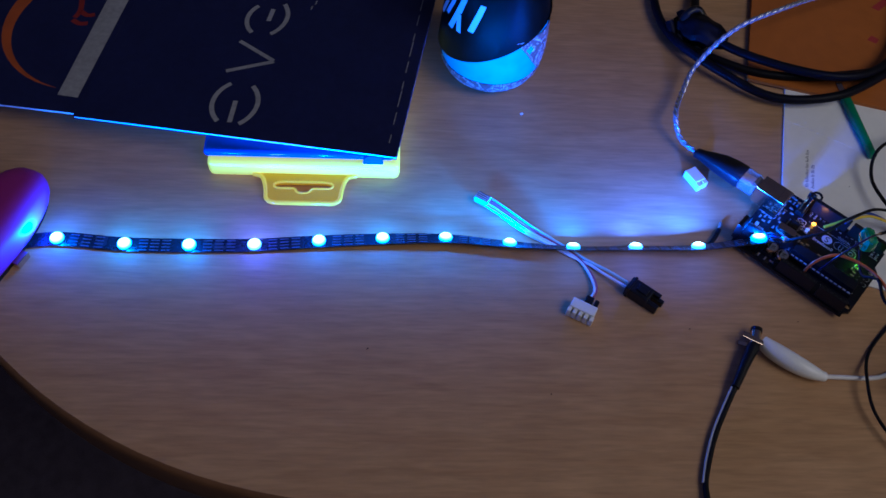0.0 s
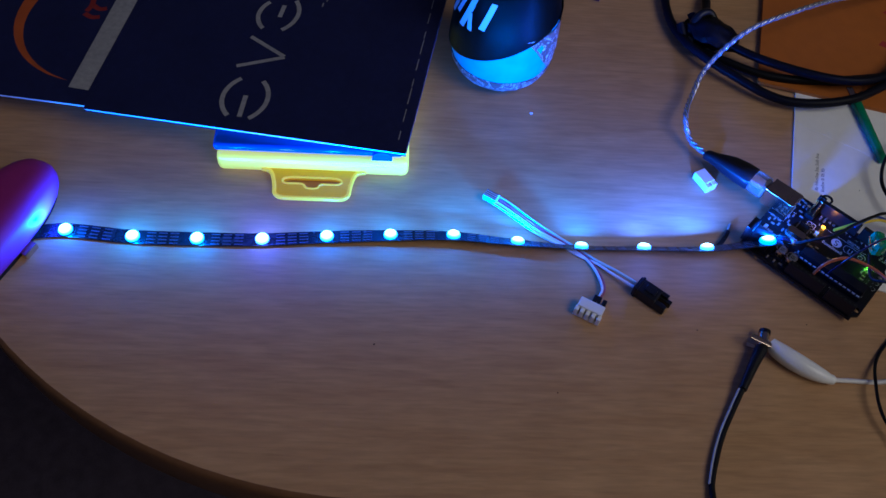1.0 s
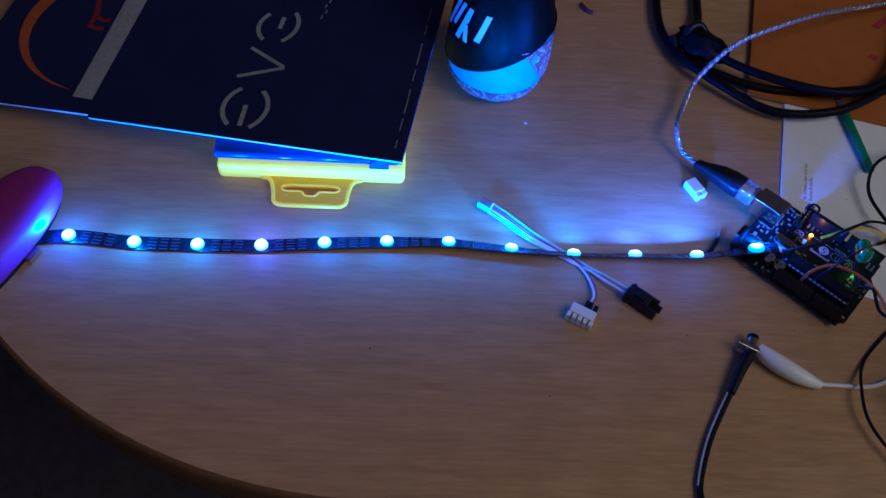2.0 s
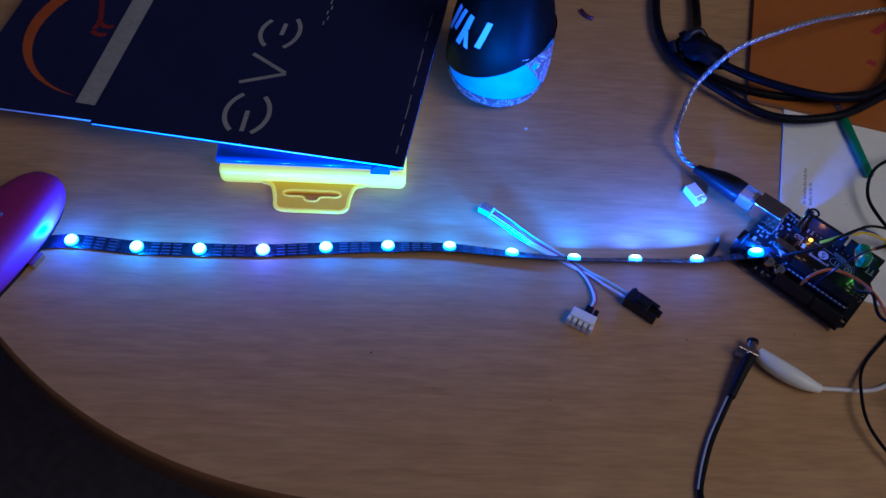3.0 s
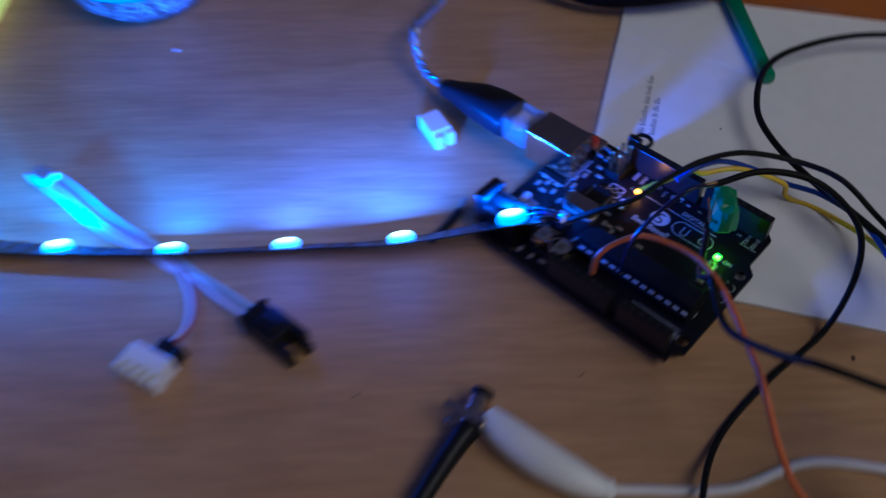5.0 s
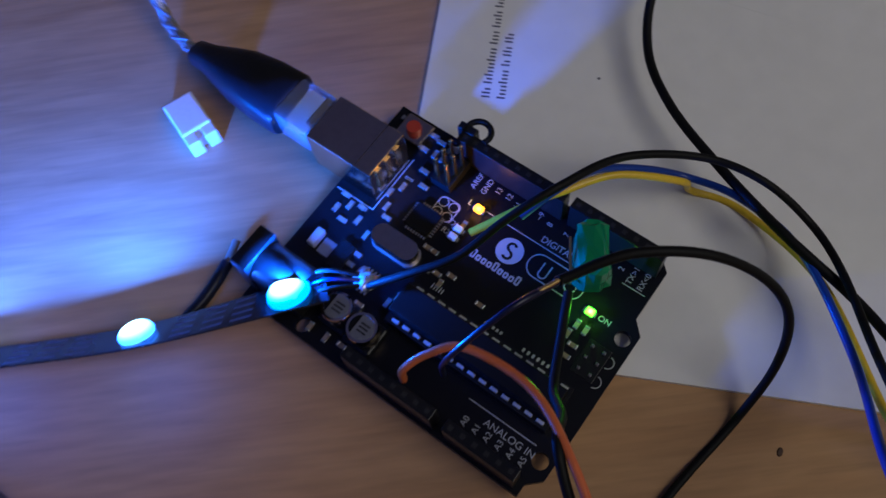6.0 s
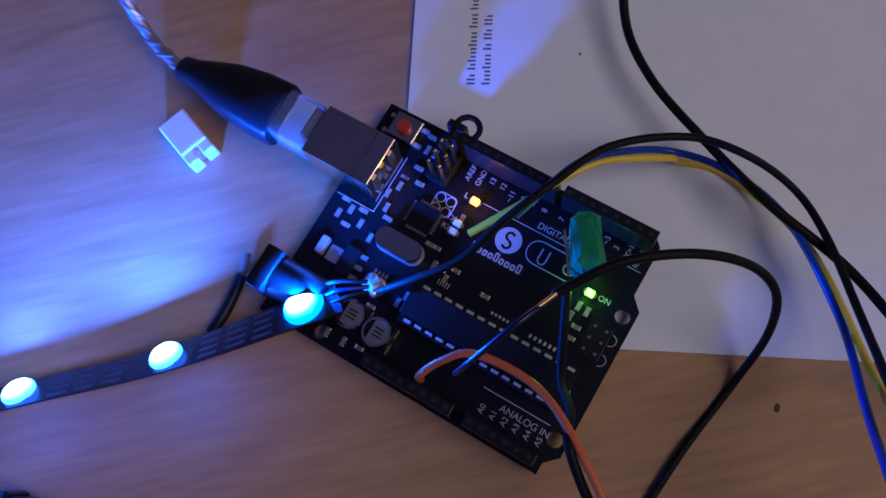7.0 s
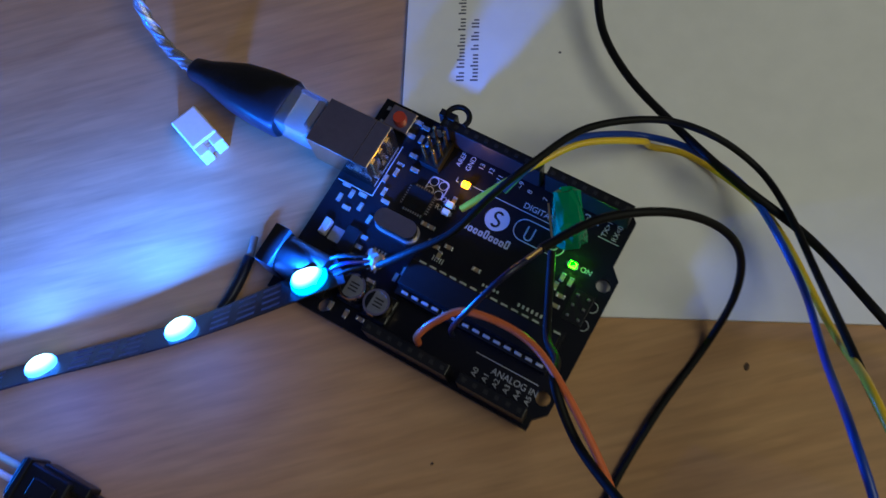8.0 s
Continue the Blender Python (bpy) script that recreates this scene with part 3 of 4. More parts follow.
def led_strip():
    st = thing("led_strip", at(0, 0, 0), "black flexible LED strip with lit blue LEDs on the desk", "led strip")
    bm, rings = bmesh.new(), []
    n = (len(STRIP) - 1) * 8
    for i in range(n + 1):
        m = strip_matrix(i / 8 if i < n else len(STRIP) - 1.001)
        rings.append([bm.verts.new(m @ Vector((0, y * CM, z * CM))) for y, z in ((-0.42, 0.0), (0.42, 0.0), (0.42, -0.04), (-0.42, -0.04))])
    for a, b in zip(rings, rings[1:]):
        for k in range(4):
            bm.faces.new((a[k], a[(k + 1) % 4], b[(k + 1) % 4], b[k]))
    bm.faces.new(rings[0][::-1])
    bm.faces.new(rings[-1])
    part("ribbon", bm, FLEX, st)
    pad_mesh = None
    for i in range(12):
        m = strip_matrix(i + 1)
        body = part("led", boxed(-0.25, 0.25, -0.25, 0.25, 0, 0.14, bevel=0.03), LED_BODY, st, "white LED package")
        body.matrix_local = m
        col = LED_COLOURS[i]
        # The last lens is enlarged to imitate its flare.
        k = 1.2 if i == 11 else 1.0
        part("lens", lathe(bmesh.new(), [(k * r, k * h) for r, h in ((0.35, 0.02), (0.36, 0.07), (0.34, 0.13), (0.29, 0.19), (0.21, 0.235), (0.1, 0.258), (0.02, 0.26))], sides=28), halo_lens(col), body, "glowing lens, its halo painted from a white middle to a blue rim", smooth=True)
        lamp("led_light", "AREA", LED_POWER * LED_SHARE[i], col, m @ at(0, 0, 0.34) @ pose(0, 0, 0, 180), 0.42 * CM)
        # Added point lamps hover off the strip to imitate halo and haze.
        if i < 8:
            spill = lamp("led_fill", "POINT", LED_POWER * 0.09, col, Matrix.Translation((0, 0.3 * CM, 1.5 * CM)) @ m)
            spill.data.shadow_soft_size = 0.12 * CM
            halo = lamp("led_halo_fill", "POINT", LED_POWER * 0.07, col, m @ at(0, 0, 0.6))
            halo.data.shadow_soft_size = 0.1 * CM
        elif i < 11:
            spill = lamp("led_fill", "POINT", LED_POWER * 0.045, col, Matrix.Translation((0, -0.6 * CM, 1.1 * CM)) @ m)
            spill.data.shadow_soft_size = 0.4 * CM
        if i == 11:
            # Second lamp added here to brighten the board; the LED already has one.
            lamp("led_light", "AREA", LED_POWER * 0.45, col, look(m @ Vector((0.003, 0, 0.0035)), m @ Vector((0.02, 0.006, 0.012))), 0.4 * CM)
        if i < 11:
            for row in (-0.3, -0.1, 0.1, 0.3):
                for sfrac, ln in ((0.28, 0.45), (0.46, 0.55), (0.64, 0.45)):
                    if pad_mesh is None:
                        pad = part("pad", boxed(-0.22, 0.22, -0.035, 0.035, 0.0, 0.006), COPPER, st)
                        pad_mesh = pad.data
                    else:
                        pad = new("pad", pad_mesh)
                        pad.parent = st
                    pad.matrix_local = strip_matrix(i + 1 + sfrac) @ at(0, row, 0.001)
    return st


led_strip()

# ---- circuit board ----
BOARD = at(15.36, 0.15, 0, 0, 0, -43)
ZB = 0.45


def circuit_board():
    b = thing("circuit_board", BOARD, "black microcontroller board with lit green and amber LEDs", "circuit board")
    outline = [(0, 0), (6.604, 0), (6.604, 0.25), (6.858, 0.51), (6.858, 3.78), (6.604, 4.04), (6.604, 5.18), (6.45, 5.334), (0, 5.334)]
    holes = [circle(6.604, 0.762, 0.16), circle(6.604, 3.556, 0.16), circle(1.397, 0.254, 0.16), circle(1.524, 5.08, 0.16)]
    part("pcb", plate(outline, ZB - 0.16, ZB, holes=holes), BLACK_PCB, b, "black printed circuit board")
    return b


CB = circuit_board()
# ---- manual cover print ----
def emblem():
    z = 0.211
    def mark(o, name="emblem_print", material=COVER_GREY, label=""):
        part(name, plate(o, z - 0.003, z + 0.003), material, MANUAL, label)
    # three plain metallic shapes, seen lying on their side
    mark(arc_bar(8.87, 2.35, 1.83, 132, 231, 0.26))
    mark(arc_bar(7.6, 2.3, 1.9, -47, 48, 0.26))
    mark(bar((8.26, 2.5), (8.38, 0.94), 0.26))
    mark(bar((7.06, 4.6), (9.5, 5.75), 0.24))
    mark(bar((9.46, 5.8), (7.14, 7.05), 0.24))
    mark(arc_bar(8.6, 9.1, 1.6, 140, 231, 0.26))
    mark(arc_bar(7.4, 9.3, 1.9, -47, 40, 0.26))
    mark(bar((8.29, 8.95), (8.29, 10.0), 0.26))
    for i in range(9):
        mark(bar((17.05 - 0.02 * i, 0.9 + 1.3 * i), (17.05 - 0.02 * i, 1.5 + 1.3 * i + 0.3 * (i % 3)), 0.05), "small_print", COVER_GREY)
    for i in range(5):
        mark(bar((10.5 + 0.15 * (i % 2), 10.3 + 0.5 * i), (10.5 + 0.15 * (i % 2), 10.65 + 0.5 * i), 0.08), "small_print", COVER_GREY)


emblem()

# ---- marks on the papers ----
def paper_marks():
    # two lines of small print, a bar for each character
    for x0, words in ((1.38, (3, 10, 4, 5, 4)), (1.72, (8, 2, 3, 3))):
        y = 5.78
        for w in words:
            for i in range(w):
                tall = 0.19 if i == 0 or (i * 5 + w) % 4 == 0 else 0.13
                part("address_print", plate(bar((x0 + 0.13 - tall, y + 0.035), (x0 + 0.13, y + 0.035), 0.045), 0.115, 0.123), INK, WHITE_ENV)
                y += 0.1
            y += 0.07
    part("flap", plate([(0.2, 14.1), (0.2, 10.7), (3.7, 9.75), (5.5, 9.2), (7.8, 8.55), (8.2, 8.5), (9.1, 8.95), (13.7, 11.2), (20, 14.1)], 0.118, 0.126), ENVELOPE, WHITE_ENV, "folded paper flap")
    part("ink_dot", plate(circle(3.85, 6.55, 0.035, 8), 0.115, 0.123), INK, WHITE_ENV)
    part("red_mark", plate([(8.0, 9.4), (8.5, 9.2), (9.6, 10.8), (9.2, 11.0)], 0.215, 0.223), RED_INK, ORANGE_ENV, "red printed mark")
    part("red_mark", plate([(7.6, 6.0), (8.2, 5.8), (8.4, 6.3), (7.9, 6.5)], 0.215, 0.223), RED_INK, ORANGE_ENV, "red printed mark")
    part("flap", plate([(0.0, 23.9), (33, 23.9), (31, 19), (2, 19)], 0.22, 0.25), KRAFT, ORANGE_ENV)


paper_marks()

# small dark flaws in the desk's laminate
def fleck(x, y, r, turn):
    bm = bmesh.new()
    bmesh.ops.create_cone(bm, cap_ends=True, segments=7, radius1=r * CM, radius2=r * 0.7 * CM, depth=0.0002)
    for v in bm.verts:
        v.co.x *= 1.6
    o = part("desk_mark", bm, SPECK)
    o.matrix_world = at(x, y, 0.01, 0, 0, turn)
    tagged(o, "small dark fleck in the wooden desk top", "mark", "flecks on the desk")


for x, y, r, a in ((25.08, -4.12, 0.06, 60), (18.1, -4.5, 0.028, 20), (12.3, -5.0, 0.032, 10), (4.9, -8.6, 0.03, 0), (-3.9, -6.3, 0.04, 40)):
    fleck(x, y, r, a)
sp = part("paper_scrap", boxed(-0.09, 0.09, -0.07, 0.07, 0, 0.03, bevel=0.01), PAGES)
sp.matrix_world = at(4.74, 9.23, 0.0, 0, 0, 25)
tagged(sp, "tiny white paper scrap on the desk", "scrap")

# ---- cables and loose wires ----
def wire(name, pts, r, material, label, category="wire", group=""):
    ob = part(name, tube(pts, r), material, None, smooth=True)
    return tagged(ob, label, category, group)


wire("black_wire", [(35.12, 7.18, 0.86), (31.69, 7.55, 0.88), (28.61, 7.75, 0.95), (26.24, 6.98, 1.12), (24.84, 5.86, 1.21), (24.36, 4.46, 0.82), (24.49, 2.91, 0.88), (25.11, 1.26, 0.98), (25.78, -0.40, 1.30), (26.85, -2.01, 1.16), (27.35, -3.93, 1.66), (27.91, -5.04, 1.29), (28.66, -6.23, 0.96), (30.76, -9.03, 0.58)], 0.1, BLACK_WIRE, "thick black wire looping over the white envelope")
wire("black_jumper_wire", [(17.86, -0.27, 1.08), (18.82, -0.32, 1.62), (19.74, -0.26, 1.98), (20.63, 0.14, 2.34), (21.66, 0.54, 2.60), (23.00, 1.17, 2.19), (24.56, 1.14, 1.79), (25.56, 0.51, 1.71), (26.41, -0.22, 1.13), (26.56, -1.32, 1.39), (26.48, -2.92, 1.79), (25.90, -5.02, 3.39), (25.86, -7.32, 3.60), (25.10, -8.72, 3.50)], 0.08, BLACK_WIRE, "black jumper wire arching from the circuit board")
wire("yellow_jumper_wire", [(20.02, 0.29, 1.70), (21.32, 0.53, 2.18), (21.82, 0.85, 1.75), (22.92, 1.12, 1.61), (24.28, 1.08, 1.02), (24.65, 1.23, 0.25), (25.56, 0.67, 0.18), (26.37, -1.26, 0.85), (26.35, -4.02, 1.76), (25.53, -5.42, 4.34), (25.39, -6.99, 4.50), (24.84, -8.72, 3.50)], 0.078, YELLOW_WIRE, "yellow jumper wire arching from the circuit board")
wire("blue_jumper_wire", [(20.95, 0.29, 2.10), (21.60, 0.60, 2.30), (22.45, 1.11, 1.93), (23.46, 1.31, 1.36), (24.46, 1.28, 0.79), (25.32, 0.54, 1.01), (26.06, -0.76, 1.17), (26.26, -2.86, 1.42), (25.69, -4.68, 2.63), (25.08, -6.02, 4.16), (24.93, -7.51, 4.13), (24.55, -8.72, 3.50)], 0.078, BLUE_WIRE, "blue jumper wire beside a yellow one")
jumper = thing("jumper_lead", at(0, 0, 0), "navy jumper wire pinned to a black lead curling off the board", "wire")
part("jumper_end", tube([(19.20, -2.21, 1.30), (19.34, -2.50, 3.24), (20.30, -2.23, 4.38), (21.15, -1.82, 4.22)], 0.052), NAVY_WIRE, jumper, "dark blue wire end", smooth=True)
part("pin", tube([(21.15, -1.82, 4.27), (20.82, -1.98, 4.36)], 0.035), GOLD, jumper, "gilt pin", smooth=True)
part("lead", tube([(21.15, -1.82, 4.22), (21.27, -1.77, 4.20), (22.27, -1.59, 4.36), (23.47, -1.68, 4.11), (24.47, -1.93, 3.34), (24.95, -2.35, 2.53), (24.94, -2.86, 1.33), (24.39, -3.48, 0.10), (22.83, -4.71, 0.10), (21.25, -6.29, 0.10), (20.41, -8.04, 0.57), (20.32, -9.76, 0.55), (21.13, -11.53, 0.49), (22.36, -13.11, 0.40)], 0.083), BLACK_WIRE, jumper, "thin black lead", smooth=True)
wire("orange_jumper_wire", [(18.48, -2.20, 1.30), (18.56, -2.24, 2.10), (19.03, -2.15, 2.51), (19.66, -2.22, 2.80), (20.55, -3.06, 3.12), (20.96, -4.25, 3.42), (21.25, -5.99, 3.42), (21.14, -7.13, 3.90), (21.43, -8.03, 3.11), (22.07, -8.51, 1.94), (23.03, -8.93, 1.16), (24.40, -8.98, 0.45), (25.78, -8.71, 0.25), (26.63, -8.12, 0.37)], 0.076, ORANGE_WIRE, "orange jumper wire arching out of the board")
wire("black_ground_wire", [(21.62, -1.08, 1.60), (21.28, -2.07, 1.68), (21.01, -2.92, 2.06), (21.00, -3.51, 2.81), (20.80, -4.07, 3.40), (20.95, -5.17, 3.17), (21.39, -6.51, 4.27), (21.77, -7.55, 5.47), (24.04, -8.17, 4.81), (26.19, -8.41, 3.51), (28.60, -9.29, 1.21), (30.61, -10.53, 0.09)], 0.085, BLACK_WIRE, "black wire running beside an orange one off the board")
for k, c in ((0, BLACK_WIRE), (1, NAVY_WIRE), (2, BLACK_WIRE)):
    wire("strip_lead", [(16.9, -.35 + .22 * k, 1.26), (17.3, -.3 + .18 * k, 1.35), (17.9, -.25 + .1 * k, 1.15)], 0.045, c, "short lead soldered to the LED strip end", "wire", "strip leads")
blob = bmesh.new()
bmesh.ops.create_icosphere(blob, subdivisions=3, radius=0.22 * CM)
for v in blob.verts:
    v.co *= 1 + 0.5 * noise.noise(v.co * 600)
    v.co.z *= 0.7
bo = part("solder_joint", blob, TIN, None)
bo.matrix_world = at(17.95, -.12, 1.1, 0, 0, 30)
tagged(bo, "ragged bright solder joint on bare wire ends", "solder")


def green_clip():
    g = thing("green_wire_boot", at(22.14, -0.48, 1.95, 0, 0, 80), "translucent green plastic boot standing on the header", "boot")
    bm = boxed(-0.66, 0.66, -0.36, 0.36, -0.6, 0.45, bevel=0.17, segments=1)
    for v in bm.verts:
        k = 1 - 0.28 * (v.co.x / (0.68 * CM)) ** 2
        v.co.y *= k * (1.1 if v.co.x < 0 else 0.95)
    for v in bm.verts:
        top = max(0.0, v.co.z / (0.45 * CM))
        v.co.x *= 1 - 0.22 * top
        v.co.y *= 1 - 0.15 * top
        v.co.z -= 0.16 * CM * top * (1 + v.co.x / (0.66 * CM))
    bmesh.ops.subdivide_edges(bm, edges=bm.edges[:], cuts=1, use_grid_fill=True)
    for k, v in enumerate(bm.verts):
        v.co += Vector((math.sin(k * 2.7), math.sin(k * 4.1), math.sin(k * 1.3))) * 0.022 * CM
    part("boot", bm, GREEN_CLEAR, g)
    part("contact_pin", boxed(-0.6, 0.3, 0.37, 0.41, -0.2, -0.1), GOLD, g, "gilt contact edge")
    part("post", boxed(-0.1, 0.1, -0.05, 0.05, -1.0, -0.55), GOLD, g)


green_clip()


def green_lead():
    g = thing("green_alligator_clip", at(24.95, 11.2, 0.15, 0, 0, -86), "flat green insulated clip lying across the envelopes", "clip")
    bm = boxed(0, 4.9, -0.29, 0.29, 0.0, 0.4, bevel=0.12)
    for v in bm.verts:
        v.co.y *= 1.0 - 0.25 * v.co.x / (4.9 * CM)
    part("boot", bm, GREEN, g, smooth=True)
    part("jaw", boxed(-1.1, 0.1, -0.2, 0.2, 0.1, 0.28, bevel=0.05), METAL, g, "steel jaw")


green_lead()

# heat-shrink offcut
hs = thing("heat_shrink_offcut", at(0, 0, 0), "short bent offcut of black heat-shrink tube", "offcut")
part("tube", tube([(15.0, 1.05, .16), (14.75, .65, .15), (14.45, .25, .15), (14.15, -.05, .15)], 0.13, smooth_path=True), BLACK_RUBBER, hs, smooth=True)
part("lead_end", tube([(15.0, 1.05, .16), (15.1, 1.25, .18), (15.2, 1.5, .18)], 0.09, smooth_path=True), CERAMIC, hs, "tan bare end", smooth=True)


# ---- USB cable ----
def usb_cable():
    u = thing("usb_cable", at(0, 0, 0), "translucent silver USB cable plugged into the board", "cable")
    path = [(14.45, 6.10, 0.68), (13.81, 7.15, 0.60), (13.55, 8.43, 1.23), (14.38, 10.46, 0.93), (15.55, 12.44, 1.49), (17.58, 13.68, 3.20), (20.61, 15.10, 3.64), (23.59, 16.98, 3.09), (27.02, 19.08, 2.09), (31.47, 21.21, 1.20)]
    part("jacket", tube(path, 0.135, sides=14), BRAID, u, smooth=True)
    # twisted screen wires under the clear skin
    line = spline(path, 60)
    for phase in (0.0, 2.1, 4.2):
        coil_points, run = [], 0.0
        for a, b in zip(line, line[1:]):
            ahead = (b - a).normalized()
            side = ahead.cross(Vector((0, 0, 1))).normalized()
            up = side.cross(ahead)
            run += (b - a).length
            turn = phase + 4.0 * run
            coil_points.append(a + (side * math.cos(turn) + up * math.sin(turn)) * 0.115)
        part("screen_wire", tube(coil_points, 0.05, sides=6, smooth_path=False), TIN, u, "bright twisted screen wire", smooth=True)
    c, s = math.cos(radians(-43)), math.sin(radians(-43))
    def w(bx, by, z):
        return (15.36 + bx * c - by * s, 0.15 + bx * s + by * c, z)
    rings = [(-4.68, 3.74, 0.66, 0.22, 0.22), (-4.6, 3.75, 0.68, 0.28, 0.27), (-4.2, 3.76, 0.75, 0.32, 0.3), (-3.7, 3.76, 0.85, 0.46, 0.38), (-3.1, 3.76, 0.95, 0.61, 0.48), (-2.4, 3.77, 1.0, 0.69, 0.52), (-1.75, 3.78, 1.0, 0.71, 0.52), (-1.68, 3.78, 1.0, 0.67, 0.48)]
    bm, loops = bmesh.new(), []
    for x, y, z, hw, hh in rings:
        loop = []
        for k in range(24):
            a = 2 * math.pi * k / 24
            cy, cz = math.cos(a), math.sin(a)
            cy, cz = math.copysign(abs(cy) ** 0.7, cy), math.copysign(abs(cz) ** 0.7, cz)
            p = w(x, y + hw * cy, z + hh * cz)
            loop.append(bm.verts.new(tuple(v * CM for v in p)))
        loops.append(loop)
    for a, b in zip(loops, loops[1:]):
        for k in range(24):
            bm.faces.new((a[k], a[(k + 1) % 24], b[(k + 1) % 24], b[k]))
    bm.faces.new(loops[0][::-1])
    bm.faces.new(loops[-1])
    part("boot", bm, BLACK_RUBBER, u, "black moulded boot", smooth=True)
    pl = part("clear_plug", boxed(-1.75, -0.75, 3.24, 4.32, 0.56, 1.46, bevel=0.14), CLEAR, u, "clear plastic plug body", smooth=True)
    pl.matrix_local = BOARD
    pm = part("plug_shell", boxed(-1.02, -0.5, 3.5, 4.22, 0.68, 1.32, bevel=0.04), METAL, u, "metal plug shell")
    pm.matrix_local = BOARD


usb_cable()


# ---- coiled black cable ----
def coil():
    c = thing("coiled_cable", at(0, 0, 0), "coiled thick black power cable lying on the orange envelope", "cable")
    runs = [
        [(14.93, 24.27, 0.40), (14.25, 19.56, 0.48), (14.39, 16.92, 0.51), (15.22, 14.77, 0.72), (17.15, 12.65, 0.74), (20.19, 10.62, 0.64), (23.97, 10.54, 0.98), (27.58, 12.48, 1.00), (30.63, 14.64, 0.81), (33.21, 17.79, 0.79), (34.78, 20.60, 0.81), (35.53, 24.16, 0.71)],
        [(17.63, 24.17, 0.40), (17.06, 19.65, 0.49), (16.68, 17.49, 0.87), (17.68, 14.78, 1.00), (21.11, 12.69, 1.20), (24.74, 11.80, 1.38), (27.84, 13.27, 1.20), (30.14, 16.46, 1.11), (31.82, 21.38, 1.00), (32.17, 25.01, 0.80)],
        [(14.59, 16.52, 1.10), (15.18, 15.35, 0.44), (17.40, 13.81, 0.49), (19.62, 12.88, 0.45), (22.14, 12.51, 0.55), (25.20, 12.71, 0.63), (27.88, 13.31, 0.71), (31.10, 15.47, 0.81), (32.61, 17.74, 1.22), (32.19, 21.65, 1.50), (31.33, 24.79, 1.00)],
    ]
    for r in runs:
        part("turn", tube(r, 0.275, sides=14), CABLE_BLACK, c, smooth=True)
    part("tie", tube([(15.2, 16.0, .6), (15.6, 16.6, 1.6), (16.4, 16.9, 1.7), (16.9, 16.2, .9), (16.3, 15.7, .4)], 0.28), BLACK_PLASTIC, c, "black cable tie", smooth=True)
    kn = bmesh.new()
    bmesh.ops.create_icosphere(kn, subdivisions=3, radius=1.15 * CM)
    for v in kn.verts:
        v.co *= 1 + 0.35 * noise.noise(v.co * 220)
        v.co.x *= 1.5
        v.co.z *= 0.7
    o = part("strain_relief", kn, CABLE_BLACK, c, "lumpy black strain relief", smooth=True)
    o.matrix_local = at(16.5, 15.9, 0.95, 0, 0, -38)


coil()


# ---- strip's spare connectors ----
def spare_lead():
    s = thing("spare_wire_lead", at(0, 0, 0), "pale wires with a clear plug crossing the LED strip", "wire lead")
    cols = (WHITE_WIRE, WHITE_WIRE, mat("pink_wire", (0.30, 0.08, 0.09), 0.42), mat("pale_green_wire", (0.42, 0.55, 0.46), 0.42))
    for k in range(4):
        o = (k - 1.5) * 0.17
        common = [(2.35 + o * .6, 2.45 + o, .35), (3.0 + o * .6, 1.95 + o, .34), (4.4 + o * .5, .8 + o, .24), (5.9 + o * .3, -.1 + o * .7, .085), (6.7 + o * .3, -.65 + o * .7, .085)]
        if k in (1, 2):
            tail = [(7.25 + o * .5, -1.35, .14), (7.6 + o * .8, -2.2, .2), (7.65 + o * .6, -3.0, .28), (7.3 + o * .6, -3.6, .28)]
        else:
            tail = [(7.5, -1.2 + o * .4, .14), (8.4 + o * .3, -1.95 + o * .5, .3), (9.3 + o * .3, -2.65 + o * .5, .35)]
        part("strand", tube(common + tail, 0.075), cols[k], s, smooth=True)
    p = part("clear_plug", boxed(-0.38, 0.42, -0.27, 0.27, 0.05, 0.48, bevel=0.06), CLEAR_JACKET, s, "clear four-way plug")
    p.matrix_local = at(2.05, 2.6, 0.15, 0, 0, -32)
    for i in range(4):
        q = part("contact", boxed(-0.33, 0.38, -0.03, 0.03, 0.44, 0.50), TIN, s)
        q.matrix_local = at(2.05, 2.6, 0.15, 0, 0, -32) @ at(0, -0.195 + 0.13 * i, 0)
    j = thing("white_pin_connector", at(6.8, -4.25, 0, 0, 0, -29), "white four-way pin connector with a black rear block", "connector")
    part("housing", boxed(-0.66, 0.66, -0.16, 0.42, 0.0, 0.62, bevel=0.05), WHITE_PLASTIC, j)
    part("floor_web", boxed(-0.62, 0.62, -0.4, -0.12, 0.0, 0.2), WHITE_PLASTIC, j)
    for i in range(5):
        x = -0.6 + 0.3 * i
        part("prong", boxed(x - 0.1, x + 0.1, -0.44, -0.14, 0.02, 0.55, bevel=0.03), WHITE_PLASTIC, j)
    part("rear_block", boxed(-0.12, 0.3, 0.42, 0.95, 0.03, 0.5, bevel=0.05), BLACK_PLASTIC, j, "black crimp sleeves")
    part("rear_block", boxed(0.36, 0.6, 0.42, 0.9, 0.03, 0.5, bevel=0.05), BLACK_PLASTIC, j)
    b = thing("black_plug_connector", at(10.1, -3.3, 0, 0, 0, -40), "black latching wire connector on the desk", "connector")
    part("housing", boxed(-0.95, 0.35, -0.43, 0.43, 0.0, 0.72, bevel=0.06), BLACK_PLASTIC, b)
    part("latch", boxed(-0.5, 0.75, 0.26, 0.52, 0.12, 0.6, bevel=0.04), BLACK_PLASTIC, b)
    part("latch_step", boxed(-0.45, 0.15, -0.2, 0.2, 0.7, 0.8, bevel=0.03), BLACK_PLASTIC, b)
